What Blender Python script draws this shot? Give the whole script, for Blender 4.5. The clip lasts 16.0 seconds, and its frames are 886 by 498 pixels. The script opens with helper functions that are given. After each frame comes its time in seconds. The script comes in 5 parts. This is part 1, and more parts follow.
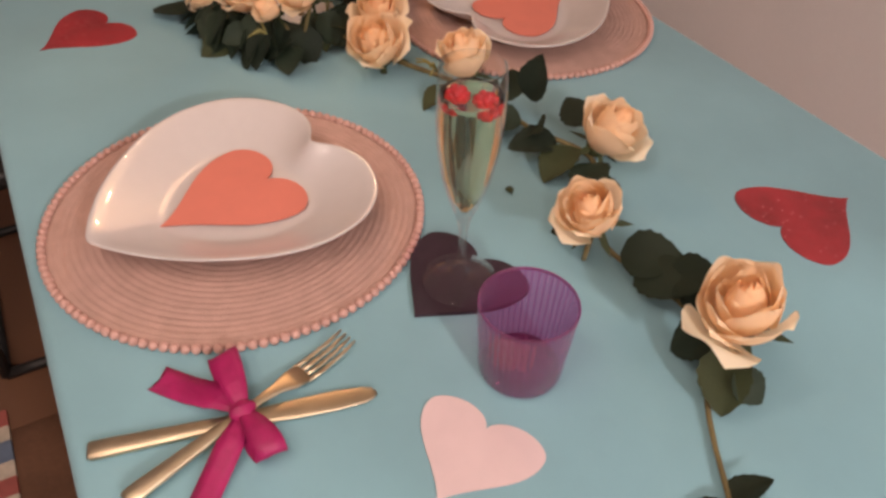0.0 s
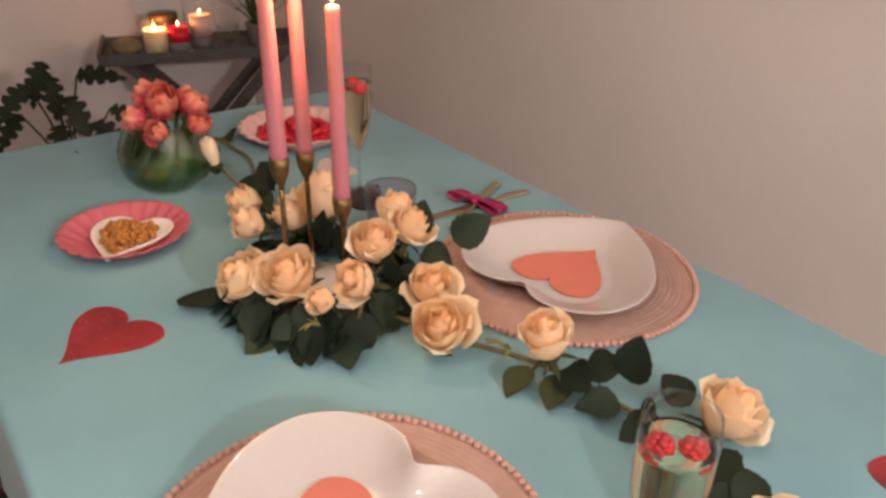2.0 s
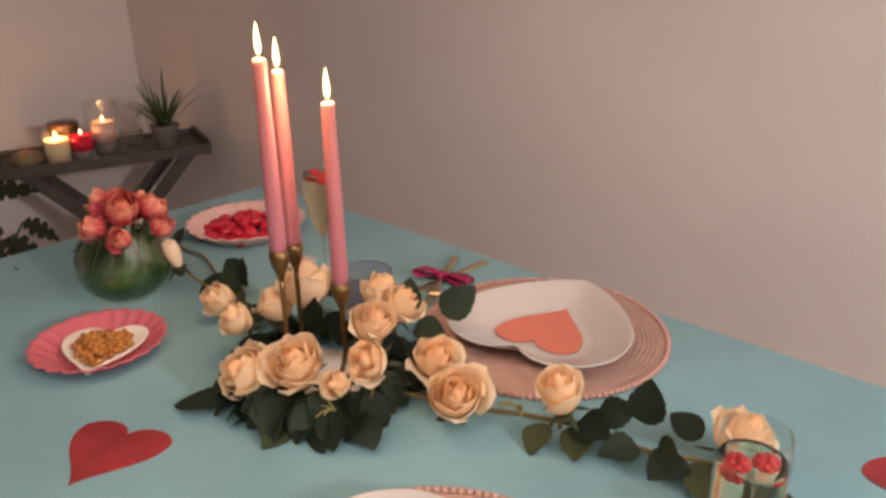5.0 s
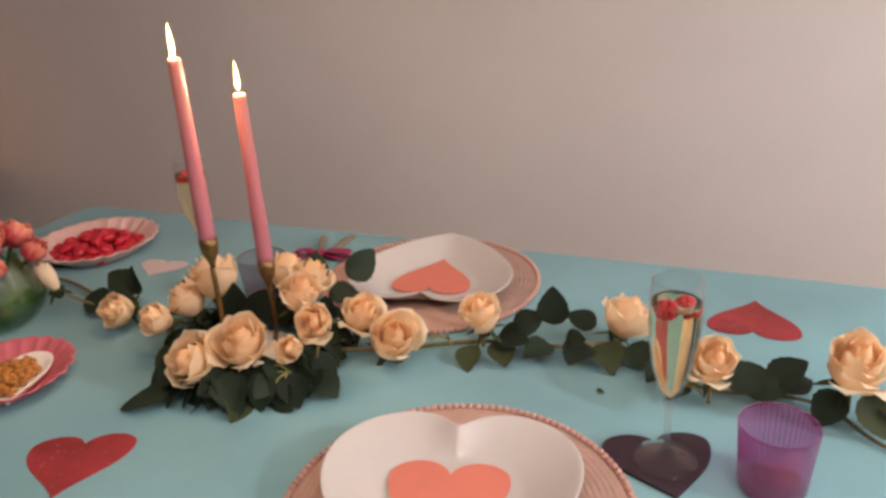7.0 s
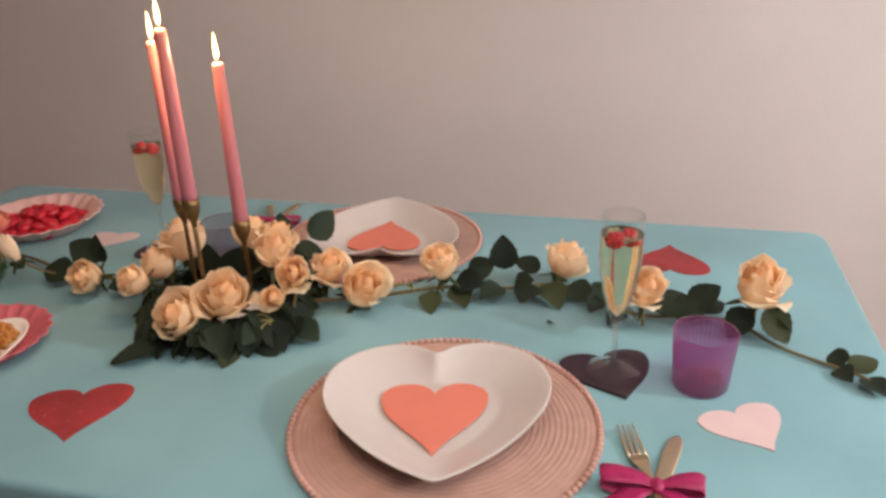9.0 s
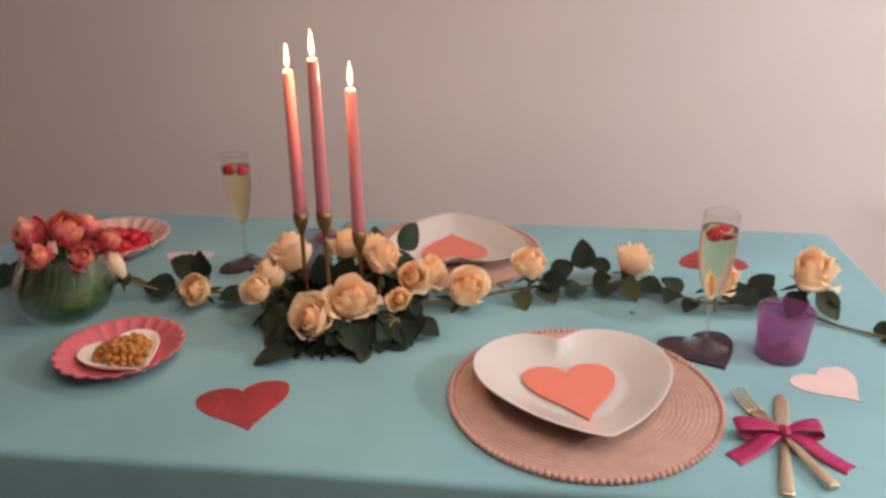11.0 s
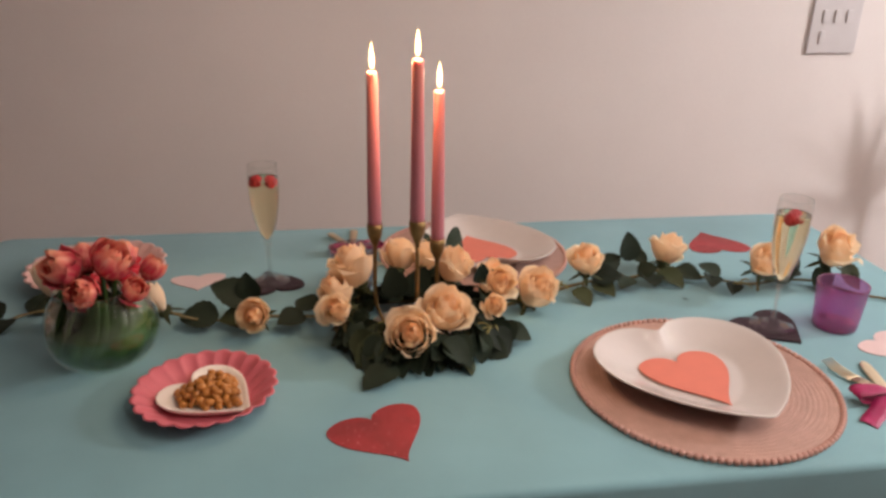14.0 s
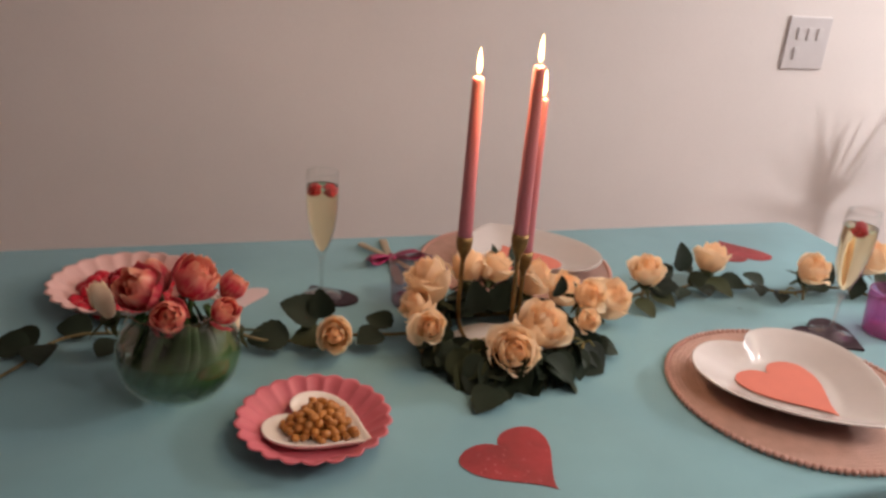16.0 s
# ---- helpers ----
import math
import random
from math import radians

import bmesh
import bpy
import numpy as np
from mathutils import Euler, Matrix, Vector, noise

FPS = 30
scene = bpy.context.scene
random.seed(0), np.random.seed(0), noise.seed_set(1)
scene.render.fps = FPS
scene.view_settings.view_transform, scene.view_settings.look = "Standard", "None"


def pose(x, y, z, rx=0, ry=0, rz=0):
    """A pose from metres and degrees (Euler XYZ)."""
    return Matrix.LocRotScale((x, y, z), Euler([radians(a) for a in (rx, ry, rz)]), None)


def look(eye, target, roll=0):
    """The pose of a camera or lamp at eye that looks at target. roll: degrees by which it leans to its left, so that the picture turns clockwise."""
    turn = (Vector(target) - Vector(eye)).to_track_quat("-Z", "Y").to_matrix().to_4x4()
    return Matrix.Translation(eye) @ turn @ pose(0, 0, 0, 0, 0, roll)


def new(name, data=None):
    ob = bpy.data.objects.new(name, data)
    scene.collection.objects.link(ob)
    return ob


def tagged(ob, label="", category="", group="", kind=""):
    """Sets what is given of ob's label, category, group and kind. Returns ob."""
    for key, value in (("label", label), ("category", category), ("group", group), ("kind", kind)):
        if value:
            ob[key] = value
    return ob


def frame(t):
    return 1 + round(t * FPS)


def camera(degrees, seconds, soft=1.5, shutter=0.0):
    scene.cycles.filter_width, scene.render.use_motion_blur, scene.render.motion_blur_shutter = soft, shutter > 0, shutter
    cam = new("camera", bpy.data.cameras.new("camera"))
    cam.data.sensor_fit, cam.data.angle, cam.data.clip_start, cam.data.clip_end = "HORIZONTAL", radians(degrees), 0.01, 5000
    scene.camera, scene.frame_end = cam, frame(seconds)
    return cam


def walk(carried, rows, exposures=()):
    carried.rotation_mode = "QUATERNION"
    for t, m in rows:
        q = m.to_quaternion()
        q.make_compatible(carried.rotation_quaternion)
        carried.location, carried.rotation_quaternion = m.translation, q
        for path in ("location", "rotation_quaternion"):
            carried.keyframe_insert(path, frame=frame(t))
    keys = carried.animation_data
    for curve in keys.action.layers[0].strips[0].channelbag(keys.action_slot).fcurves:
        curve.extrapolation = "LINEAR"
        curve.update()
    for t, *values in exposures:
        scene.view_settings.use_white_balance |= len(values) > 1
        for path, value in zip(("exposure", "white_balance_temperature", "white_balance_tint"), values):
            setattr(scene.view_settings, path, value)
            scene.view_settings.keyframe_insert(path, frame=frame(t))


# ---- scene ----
cam = camera(60.6, 16.0, soft=3.0)
PATH = [
    (0, (-0.056, -0.018, 1.254), (-1.322, 0.733, -0.099), 2.3),
    (0.5, (-0.107, -0.024, 1.263), (-1.413, 0.786, -0.017), 2.0),
    (1, (-0.169, -0.04, 1.281), (-1.53, 0.867, 0.13), 1.7),
    (1.5, (-0.223, -0.072, 1.3), (-1.606, 0.918, 0.247), 1.4),
    (2, (-0.274, -0.109, 1.305), (-1.659, 0.97, 0.348), 1.2),
    (2.5, (-0.31, -0.129, 1.312), (-1.688, 1.006, 0.411), 1.4),
    (3, (-0.348, -0.146, 1.318), (-1.711, 1.035, 0.453), 1.9),
    (3.5, (-0.36, -0.156, 1.322), (-1.706, 1.067, 0.491), 1.8),
    (3.7, (-0.368, -0.167, 1.312), (-1.703, 1.087, 0.507), 1.7),
    (5.8, (-0.318, -0.326, 1.331), (-1.49, 1.099, 0.56), -2.2),
    (6, (-0.319, -0.354, 1.335), (-1.441, 1.106, 0.555), -1.8),
    (6.5, (-0.34, -0.397, 1.331), (-1.306, 1.169, 0.546), -2.2),
    (7, (-0.421, -0.471, 1.316), (-1.155, 1.219, 0.539), -3.4),
    (7.5, (-0.465, -0.546, 1.312), (-1.067, 1.19, 0.522), -3.7),
    (8, (-0.453, -0.588, 1.319), (-0.998, 1.158, 0.51), -2.5),
    (8.2, (-0.435, -0.592, 1.315), (-0.98, 1.152, 0.502), -1.8),
    (10.3, (-0.663, -0.741, 1.339), (-0.934, 1.054, 0.499), -1.9),
    (10.5, (-0.695, -0.765, 1.339), (-0.951, 1.045, 0.527), -1.2),
    (11, (-0.751, -0.821, 1.346), (-0.983, 1.017, 0.592), -0.8),
    (11.5, (-0.764, -0.801, 1.342), (-1.004, 1.046, 0.613), -2.1),
    (12, (-0.804, -0.784, 1.336), (-1.04, 1.065, 0.611), -1.1),
    (12.5, (-0.897, -0.739, 1.31), (-1.103, 1.115, 0.59), -0.2),
    (13, (-0.96, -0.755, 1.328), (-1.068, 1.095, 0.575), -0.6),
    (13.5, (-1.047, -0.759, 1.34), (-0.972, 1.087, 0.575), -0.3),
    (14, (-1.186, -0.782, 1.344), (-0.919, 1.049, 0.585), 1.0),
    (14.5, (-1.278, -0.78, 1.336), (-0.934, 1.049, 0.602), 2.7),
    (15, (-1.371, -0.717, 1.322), (-0.973, 1.103, 0.594), 3.7),
    (15.5, (-1.438, -0.679, 1.315), (-0.987, 1.118, 0.562), 4.2),
    (16, (-1.479, -0.663, 1.328), (-0.916, 1.106, 0.585), 4.3),
]
EXPOSURES = [(0.0, -0.19, 7000, 20), (0.5, -0.19, 7250, 23), (1.0, -0.14, 7000, 19), (2.0, 0.07, 6800, 12.5), (3.7, 0.07, 6850, 13),
             (5.8, -0.02, 6600, 11), (8.2, 0.04, 6350, 7.5), (11.0, 0.04, 6380, 10.5), (14.0, 0.0, 6470, 11.5), (16.0, -0.06, 6470, 11.5)]
walk(cam, [(t, look(eye, target, roll)) for t, eye, target, roll in PATH], EXPOSURES)

# ---- light: ceiling spots behind the viewer, a shaded lamp beyond the table's end, candle flames ----
TOP = 0.75            # the tablecloth's surface
WALL_Y = 1.28         # face of the long wall
END_X = -3.48         # face of the end wall
# right and front sides are out of view, set back to thin bounced fill
RIGHT_X, FRONT_Y, CEIL = 3.5, -4.4, 2.5

world = bpy.data.worlds.new("world")
scene.world = world
world.use_nodes = True
world.node_tree.nodes["Background"].inputs[0].default_value = (1.0, 0.74, 0.64, 1)
world.node_tree.nodes["Background"].inputs[1].default_value = 0.012


def lamp(name, kind, m, energy, colour, size):
    data = bpy.data.lights.new(name, kind)
    data.energy, data.color = energy, colour
    if kind == "AREA":
        data.shape, data.size, data.spread = "DISK", size, math.radians(138)
    else:
        data.shadow_soft_size = size
    ob = new(name, data)
    ob.matrix_world = m
    return ob


# a close double row over the table's front, and single ones deeper in the room
SPOTS = [(x, y, 1.95) for y in (-0.95, -0.40) for x in (-0.62, -0.07, 0.48, 1.03)]
SPOTS += [(x, y, 1.3) for x, y in ((0.1, -1.9), (1.2, -2.0), (2.4, -0.9), (2.2, 0.7), (2.2, -3.6))]
for x, y, power in SPOTS:
    lamp("ceiling_spot_light", "AREA", pose(x, y, CEIL - 0.035), power, (1.0, 0.80, 0.68), 0.07)
LAMP = (1.48, 0.12, 1.79)
lamp("standing_lamp_light", "POINT", pose(*LAMP), 101, (1.0, 0.965, 0.945), 0.07)
FLAMES = [(-1.1325, 0.3240, 1.165), (-1.0730, 0.2585, 1.192), (-1.0345, 0.3210, 1.138)]
for x, y, z in FLAMES:
    lamp("flame_light", "POINT", pose(x, y, z + 0.022), 1.15, (1.0, 0.60, 0.32), 0.008)

# ---- materials ----


def mat(name, base, rough=0.5, metal=0.0, vary=0.12, scale=40.0, fine=400.0, bump=0.0, bump_scale=None, alt=None,
        trans=0.0, ior=1.45, sss=0.0, spec=0.5, coat=0.0, island=False, sheen=0.0):
    """A procedural surface: a colour that drifts at two scales, roughness that follows it, and fine relief."""
    m = bpy.data.materials.new(name)
    m.use_nodes = True
    nt = m.node_tree
    n, l = nt.nodes, nt.links
    b = n["Principled BSDF"]
    co = n.new("ShaderNodeTexCoord")
    big = n.new("ShaderNodeTexNoise")
    big.inputs["Scale"].default_value, big.inputs["Detail"].default_value = scale, 5
    small = n.new("ShaderNodeTexNoise")
    small.inputs["Scale"].default_value, small.inputs["Detail"].default_value = fine, 3
    l.new(co.outputs["Object"], big.inputs["Vector"])
    l.new(co.outputs["Object"], small.inputs["Vector"])
    add = n.new("ShaderNodeMath")
    add.operation = "MULTIPLY_ADD"
    add.inputs[1].default_value = 0.35
    l.new(small.outputs["Fac"], add.inputs[0])
    l.new(big.outputs["Fac"], add.inputs[2])
    fac = add.outputs[0]
    if island:
        info = n.new("ShaderNodeObjectInfo")
        mix2 = n.new("ShaderNodeMath")
        mix2.operation = "MULTIPLY_ADD"
        mix2.inputs[1].default_value = 0.5
        l.new(info.outputs["Random"], mix2.inputs[0])
        l.new(fac, mix2.inputs[2])
        fac = mix2.outputs[0]
    ramp = n.new("ShaderNodeValToRGB")
    lo = alt or tuple(c * (1 - vary) for c in base)
    hi = tuple(min(1, c * (1 + vary * 0.6)) for c in base)
    ramp.color_ramp.elements[0].color, ramp.color_ramp.elements[0].position = (*lo, 1), 0.45
    ramp.color_ramp.elements[1].color, ramp.color_ramp.elements[1].position = (*hi, 1), 0.95 if not island else 1.25 / 1.3
    l.new(fac, ramp.inputs[0])
    l.new(ramp.outputs[0], b.inputs["Base Color"])
    b.inputs["Roughness"].default_value, b.inputs["Metallic"].default_value = rough, metal
    rr = n.new("ShaderNodeMapRange")
    rr.inputs["To Min"].default_value, rr.inputs["To Max"].default_value = max(0.0, rough * 0.88), min(1, rough * 1.12)
    l.new(big.outputs["Fac"], rr.inputs[0])
    l.new(rr.outputs[0], b.inputs["Roughness"])
    b.inputs["Transmission Weight"].default_value, b.inputs["IOR"].default_value = trans, ior
    b.inputs["Coat Weight"].default_value, b.inputs["Specular IOR Level"].default_value = coat, spec
    b.inputs["Sheen Weight"].default_value = sheen
    if sss:
        b.inputs["Subsurface Weight"].default_value = sss
        b.inputs["Subsurface Radius"].default_value = (0.02, 0.01, 0.006)
        b.inputs["Subsurface Scale"].default_value = 0.5
    if bump:
        bn = n.new("ShaderNodeBump")
        bn.inputs["Strength"].default_value, bn.inputs["Distance"].default_value = bump, 0.002
        if bump_scale:
            t = n.new("ShaderNodeTexNoise")
            t.inputs["Scale"].default_value, t.inputs["Detail"].default_value = bump_scale, 6
            l.new(co.outputs["Object"], t.inputs["Vector"])
            l.new(t.outputs["Fac"], bn.inputs["Height"])
        else:
            l.new(small.outputs["Fac"], bn.inputs["Height"])
        l.new(bn.outputs[0], b.inputs["Normal"])
    return m


def glow(name, colour, strength):
    m = bpy.data.materials.new(name)
    m.use_nodes = True
    b = m.node_tree.nodes["Principled BSDF"]
    b.inputs["Base Color"].default_value = (*colour, 1)
    b.inputs["Emission Color"].default_value, b.inputs["Emission Strength"].default_value = (*colour, 1), strength
    return m


def thin_glass(name, tint, body=0.0, gloss=0.9, rough=0.02, base=0.06, ribs=0):
    """Blown glass as a thin wall: it lets light straight through, tinted, and mirrors at the edges. body: a milky share."""
    m = bpy.data.materials.new(name)
    m.use_nodes = True
    n, l = m.node_tree.nodes, m.node_tree.links
    n.remove(n["Principled BSDF"])
    out = n["Material Output"]
    clear = n.new("ShaderNodeBsdfTransparent")
    clear.inputs[0].default_value = (*tint, 1)
    tone = None
    if ribs:
        # the wall is thicker in each rib, which deepens the tint
        co = n.new("ShaderNodeTexCoord")
        sep = n.new("ShaderNodeSeparateXYZ")
        l.new(co.outputs["Object"], sep.inputs[0])
        turn = n.new("ShaderNodeMath")
        turn.operation = "ARCTAN2"
        l.new(sep.outputs[1], turn.inputs[0])
        l.new(sep.outputs[0], turn.inputs[1])
        many = n.new("ShaderNodeMath")
        many.operation = "MULTIPLY"
        many.inputs[1].default_value = ribs
        l.new(turn.outputs[0], many.inputs[0])
        wave = n.new("ShaderNodeMath")
        wave.operation = "SINE"
        l.new(many.outputs[0], wave.inputs[0])
        tone = n.new("ShaderNodeValToRGB")
        tone.color_ramp.elements[0].position, tone.color_ramp.elements[0].color = 0.25, (*tint, 1)
        tone.color_ramp.elements[1].position, tone.color_ramp.elements[1].color = 0.95, (*[c ** 1.9 for c in tint], 1)
        l.new(wave.outputs[0], tone.inputs[0])
        l.new(tone.outputs[0], clear.inputs[0])
    shine = n.new("ShaderNodeBsdfGlossy")
    shine.inputs["Color"].default_value, shine.inputs["Roughness"].default_value = (gloss, gloss, gloss, 1), rough
    face = n.new("ShaderNodeLayerWeight")
    face.inputs["Blend"].default_value = 0.5
    steep = n.new("ShaderNodeMath")
    steep.operation = "POWER"
    steep.inputs[1].default_value = 3.0
    l.new(face.outputs["Facing"], steep.inputs[0])
    fres = n.new("ShaderNodeMath")
    fres.operation = "MULTIPLY_ADD"
    fres.inputs[1].default_value, fres.inputs[2].default_value = 0.75, base
    l.new(steep.outputs[0], fres.inputs[0])
    mix = n.new("ShaderNodeMixShader")
    src = clear.outputs[0]
    if body:
        milk = n.new("ShaderNodeBsdfDiffuse")
        milk.inputs[0].default_value = (*[c * c for c in tint], 1)
        back = n.new("ShaderNodeBsdfTranslucent")
        back.inputs[0].default_value = (*[c * c for c in tint], 1)
        both = n.new("ShaderNodeMixShader")
        l.new(milk.outputs[0], both.inputs[1])
        l.new(back.outputs[0], both.inputs[2])
        mm = n.new("ShaderNodeMixShader")
        mm.inputs[0].default_value = body
        l.new(src, mm.inputs[1])
        l.new(both.outputs[0], mm.inputs[2])
        src = mm.outputs[0]
    l.new(fres.outputs[0], mix.inputs[0])
    l.new(src, mix.inputs[1])
    l.new(shine.outputs[0], mix.inputs[2])
    l.new(mix.outputs[0], out.inputs[0])
    return m


def ramp_over(m, axis_stops, what="radius", size=0.04, mixin=0.75):
    """Colours a material along the object's own radius or height: stops of (place, colour)."""
    nt = m.node_tree
    n, l = nt.nodes, nt.links
    b = n["Principled BSDF"]
    old = b.inputs["Base Color"].links[0].from_socket
    co = n.new("ShaderNodeTexCoord")
    sep = n.new("ShaderNodeSeparateXYZ")
    l.new(co.outputs["Object"], sep.inputs[0])
    if what == "radius":
        flat = n.new("ShaderNodeCombineXYZ")
        l.new(sep.outputs[0], flat.inputs[0])
        l.new(sep.outputs[1], flat.inputs[1])
        ln = n.new("ShaderNodeVectorMath")
        ln.operation = "LENGTH"
        l.new(flat.outputs[0], ln.inputs[0])
        src = ln.outputs["Value"]
    else:
        src = sep.outputs[2]
    mr = n.new("ShaderNodeMath")
    mr.operation = "DIVIDE"
    mr.inputs[1].default_value = size
    l.new(src, mr.inputs[0])
    ramp = n.new("ShaderNodeValToRGB")
    els = ramp.color_ramp.elements
    for i, (p, c) in enumerate(axis_stops):
        e = els[i] if i < 2 else els.new(p)
        e.position, e.color = p, (*c, 1)
    l.new(mr.outputs[0], ramp.inputs[0])
    mx = n.new("ShaderNodeMix")
    mx.data_type = "RGBA"
    mx.inputs["Factor"].default_value = mixin
    l.new(old, mx.inputs["A"])
    l.new(ramp.outputs[0], mx.inputs["B"])
    l.new(mx.outputs["Result"], b.inputs["Base Color"])
    return m


M_WALL = mat("wall_paint", (0.765, 0.705, 0.690), 0.75, vary=0.05, scale=2.5, fine=180, bump=0.05)
# the ceiling is out of view; greyer than the walls to weaken bounced light
M_CEIL = mat("ceiling_greyed", (0.55, 0.53, 0.51), 0.8, vary=0.04, scale=2, fine=120, bump=0.05)
M_TRIM = mat("trim_paint", (0.62, 0.57, 0.54), 0.45, vary=0.06, scale=8, fine=200, bump=0.03)
M_FLOOR = mat("floor_boards", (0.125, 0.06, 0.035), 0.4, vary=0.4, scale=9, fine=90, bump=0.12, island=True)
M_GAP = mat("floor_gap", (0.02, 0.012, 0.008), 0.8, vary=0.3, scale=20)
M_PASSAGE_SHADE = mat("passage_shade", (0.03, 0.02, 0.018), 0.7, vary=0.3, scale=5)
M_CLOTH = mat("turquoise_cloth", (0.190, 0.370, 0.420), 0.82, vary=0.15, scale=5, fine=1400, bump=0.22, bump_scale=26, sheen=0.15)
M_MAT = mat("woven_blush_fibre", (0.455, 0.285, 0.24), 0.85, vary=0.12, scale=60, fine=900, bump=0.5, bump_scale=700)
M_BEAD = mat("blush_bead", (0.53, 0.31, 0.265), 0.75, vary=0.15, scale=200, fine=900, bump=0.3)
M_PLATE = mat("white_glaze", (0.545, 0.512, 0.502), 0.24, vary=0.05, scale=9, fine=80, bump=0.02, coat=0.45)
M_CORAL = mat("coral_paper", (0.62, 0.185, 0.135), 0.8, vary=0.06, scale=40, fine=900, bump=0.1)
M_RED = mat("red_glitter_card", (0.33, 0.030, 0.038), 0.55, vary=0.35, scale=30, fine=1600, bump=0.4)


def glitter(m, colour, keep):
    """Sparse tiny flakes on a card, their glint painted as lighter flecks."""
    n, l = m.node_tree.nodes, m.node_tree.links
    b = n["Principled BSDF"]
    old = b.inputs["Base Color"].links[0].from_socket
    co = n.new("ShaderNodeTexCoord")
    v = n.new("ShaderNodeTexVoronoi")
    v.inputs["Scale"].default_value = 420
    l.new(co.outputs["Object"], v.inputs["Vector"])
    sep = n.new("ShaderNodeSeparateColor")
    l.new(v.outputs["Color"], sep.inputs[0])
    pick = n.new("ShaderNodeMath")
    pick.operation = "GREATER_THAN"
    pick.inputs[1].default_value = keep
    l.new(sep.outputs[0], pick.inputs[0])
    near = n.new("ShaderNodeMath")
    near.operation = "LESS_THAN"
    near.inputs[1].default_value = 0.42
    l.new(v.outputs["Distance"], near.inputs[0])
    both = n.new("ShaderNodeMath")
    both.operation = "MULTIPLY"
    l.new(pick.outputs[0], both.inputs[0])
    l.new(near.outputs[0], both.inputs[1])
    mx = n.new("ShaderNodeMix")
    mx.data_type = "RGBA"
    l.new(both.outputs[0], mx.inputs["Factor"])
    l.new(old, mx.inputs["A"])
    mx.inputs["B"].default_value = (*colour, 1)
    l.new(mx.outputs["Result"], b.inputs["Base Color"])
    return m


glitter(M_RED, (0.62, 0.24, 0.24), 0.980)
M_PALE = mat("pale_pink_paper", (0.62, 0.475, 0.475), 0.8, vary=0.06, scale=30, fine=900, bump=0.1)
M_FELT = mat("plum_felt", (0.034, 0.018, 0.028), 0.95, vary=0.3, scale=60, fine=1500, bump=0.5, sheen=0.04)
M_GLASS = thin_glass("clear_glass", (0.965, 0.972, 0.965), 0.008, base=0.035)
M_STEMGLASS = thin_glass("solid_glass", (0.95, 0.965, 0.95), 0.03, 1.0, 0.01, base=0.16)
M_VASE = thin_glass("vase_glass", (0.93, 0.97, 0.92), 0.0, 1.0, 0.012, base=0.085)
M_WATER = mat("vase_water", (0.93, 0.97, 0.90), 0.02, vary=0.0, trans=1.0, ior=1.33)
M_WINE = mat("sparkling_wine", (0.95, 0.88, 0.60), 0.02, vary=0.03, trans=1.0, ior=1.33)
M_PURPLE = thin_glass("purple_glass", (0.76, 0.42, 0.66), 0.22, ribs=44)
M_LILAC = thin_glass("lilac_glass", (0.78, 0.70, 0.75), 0.07, ribs=44)
M_BERRY = mat("raspberry_red", (0.45, 0.014, 0.022), 0.35, vary=0.35, scale=120, fine=600, sss=0.15)
M_GOLD = mat("brushed_gold", (0.63, 0.53, 0.37), 0.38, 1.0, vary=0.10, scale=70, fine=900, bump=0.08)
M_BRASS = mat("aged_brass", (0.27, 0.175, 0.075), 0.46, 1.0, vary=0.3, scale=90, fine=900, bump=0.1)
M_RIBBON = mat("magenta_ribbon", (0.34, 0.010, 0.095), 0.5, vary=0.25, scale=60, fine=2200, bump=0.9, bump_scale=75)
M_WAX_LIT = mat("pink_wax_lit_top", (0.78, 0.25, 0.27), 0.42, vary=0.05, scale=30, fine=300, sss=0.25)
# coral top over mauve foot: the flame's glow through the wax, put into colour
ramp_over(M_WAX_LIT, [(0.0, (0.41, 0.150, 0.195)), (1.0, (0.67, 0.235, 0.185)), (0.5, (0.53, 0.185, 0.205))], "height", 0.24, 0.85)
M_WICK = mat("charred_wick", (0.02, 0.016, 0.014), 0.9)
M_FLAME = glow("candle_flame", (1.0, 0.66, 0.30), 9.0)
def let_through(m, share_):
    """Lets part of the light pass a petal or leaf."""
    n, l = m.node_tree.nodes, m.node_tree.links
    b = n["Principled BSDF"]
    t = n.new("ShaderNodeBsdfTranslucent")
    l.new(b.inputs["Base Color"].links[0].from_socket, t.inputs[0])
    mx = n.new("ShaderNodeMixShader")
    mx.inputs[0].default_value = share_
    l.new(b.outputs[0], mx.inputs[1])
    l.new(t.outputs[0], mx.inputs[2])
    l.new(mx.outputs[0], n["Material Output"].inputs[0])
    return m


M_ROSE = mat("peach_petal", (0.95, 0.79, 0.62), 0.62, vary=0.07, scale=45, fine=500, bump=0.12)
ramp_over(M_ROSE, [(0.0, (0.99, 0.66, 0.36)), (1.0, (0.99, 0.845, 0.63)), (0.34, (0.99, 0.765, 0.51))], "radius", 0.042, 0.88)
let_through(M_ROSE, 0.46)
M_PETAL = mat("cream_petal", (0.95, 0.80, 0.62), 0.62, vary=0.09, scale=40, fine=500, bump=0.12, island=True)
let_through(M_PETAL, 0.4)
M_LEAF = mat("rose_leaf", (0.017, 0.027, 0.017), 0.62, vary=0.4, scale=45, fine=500, bump=0.2, island=True, alt=(0.007, 0.011, 0.008), spec=0.22)
M_LEAFB = mat("olive_leaf", (0.034, 0.043, 0.019), 0.62, vary=0.4, scale=45, fine=500, bump=0.2, island=True, alt=(0.024, 0.030, 0.014), spec=0.22)
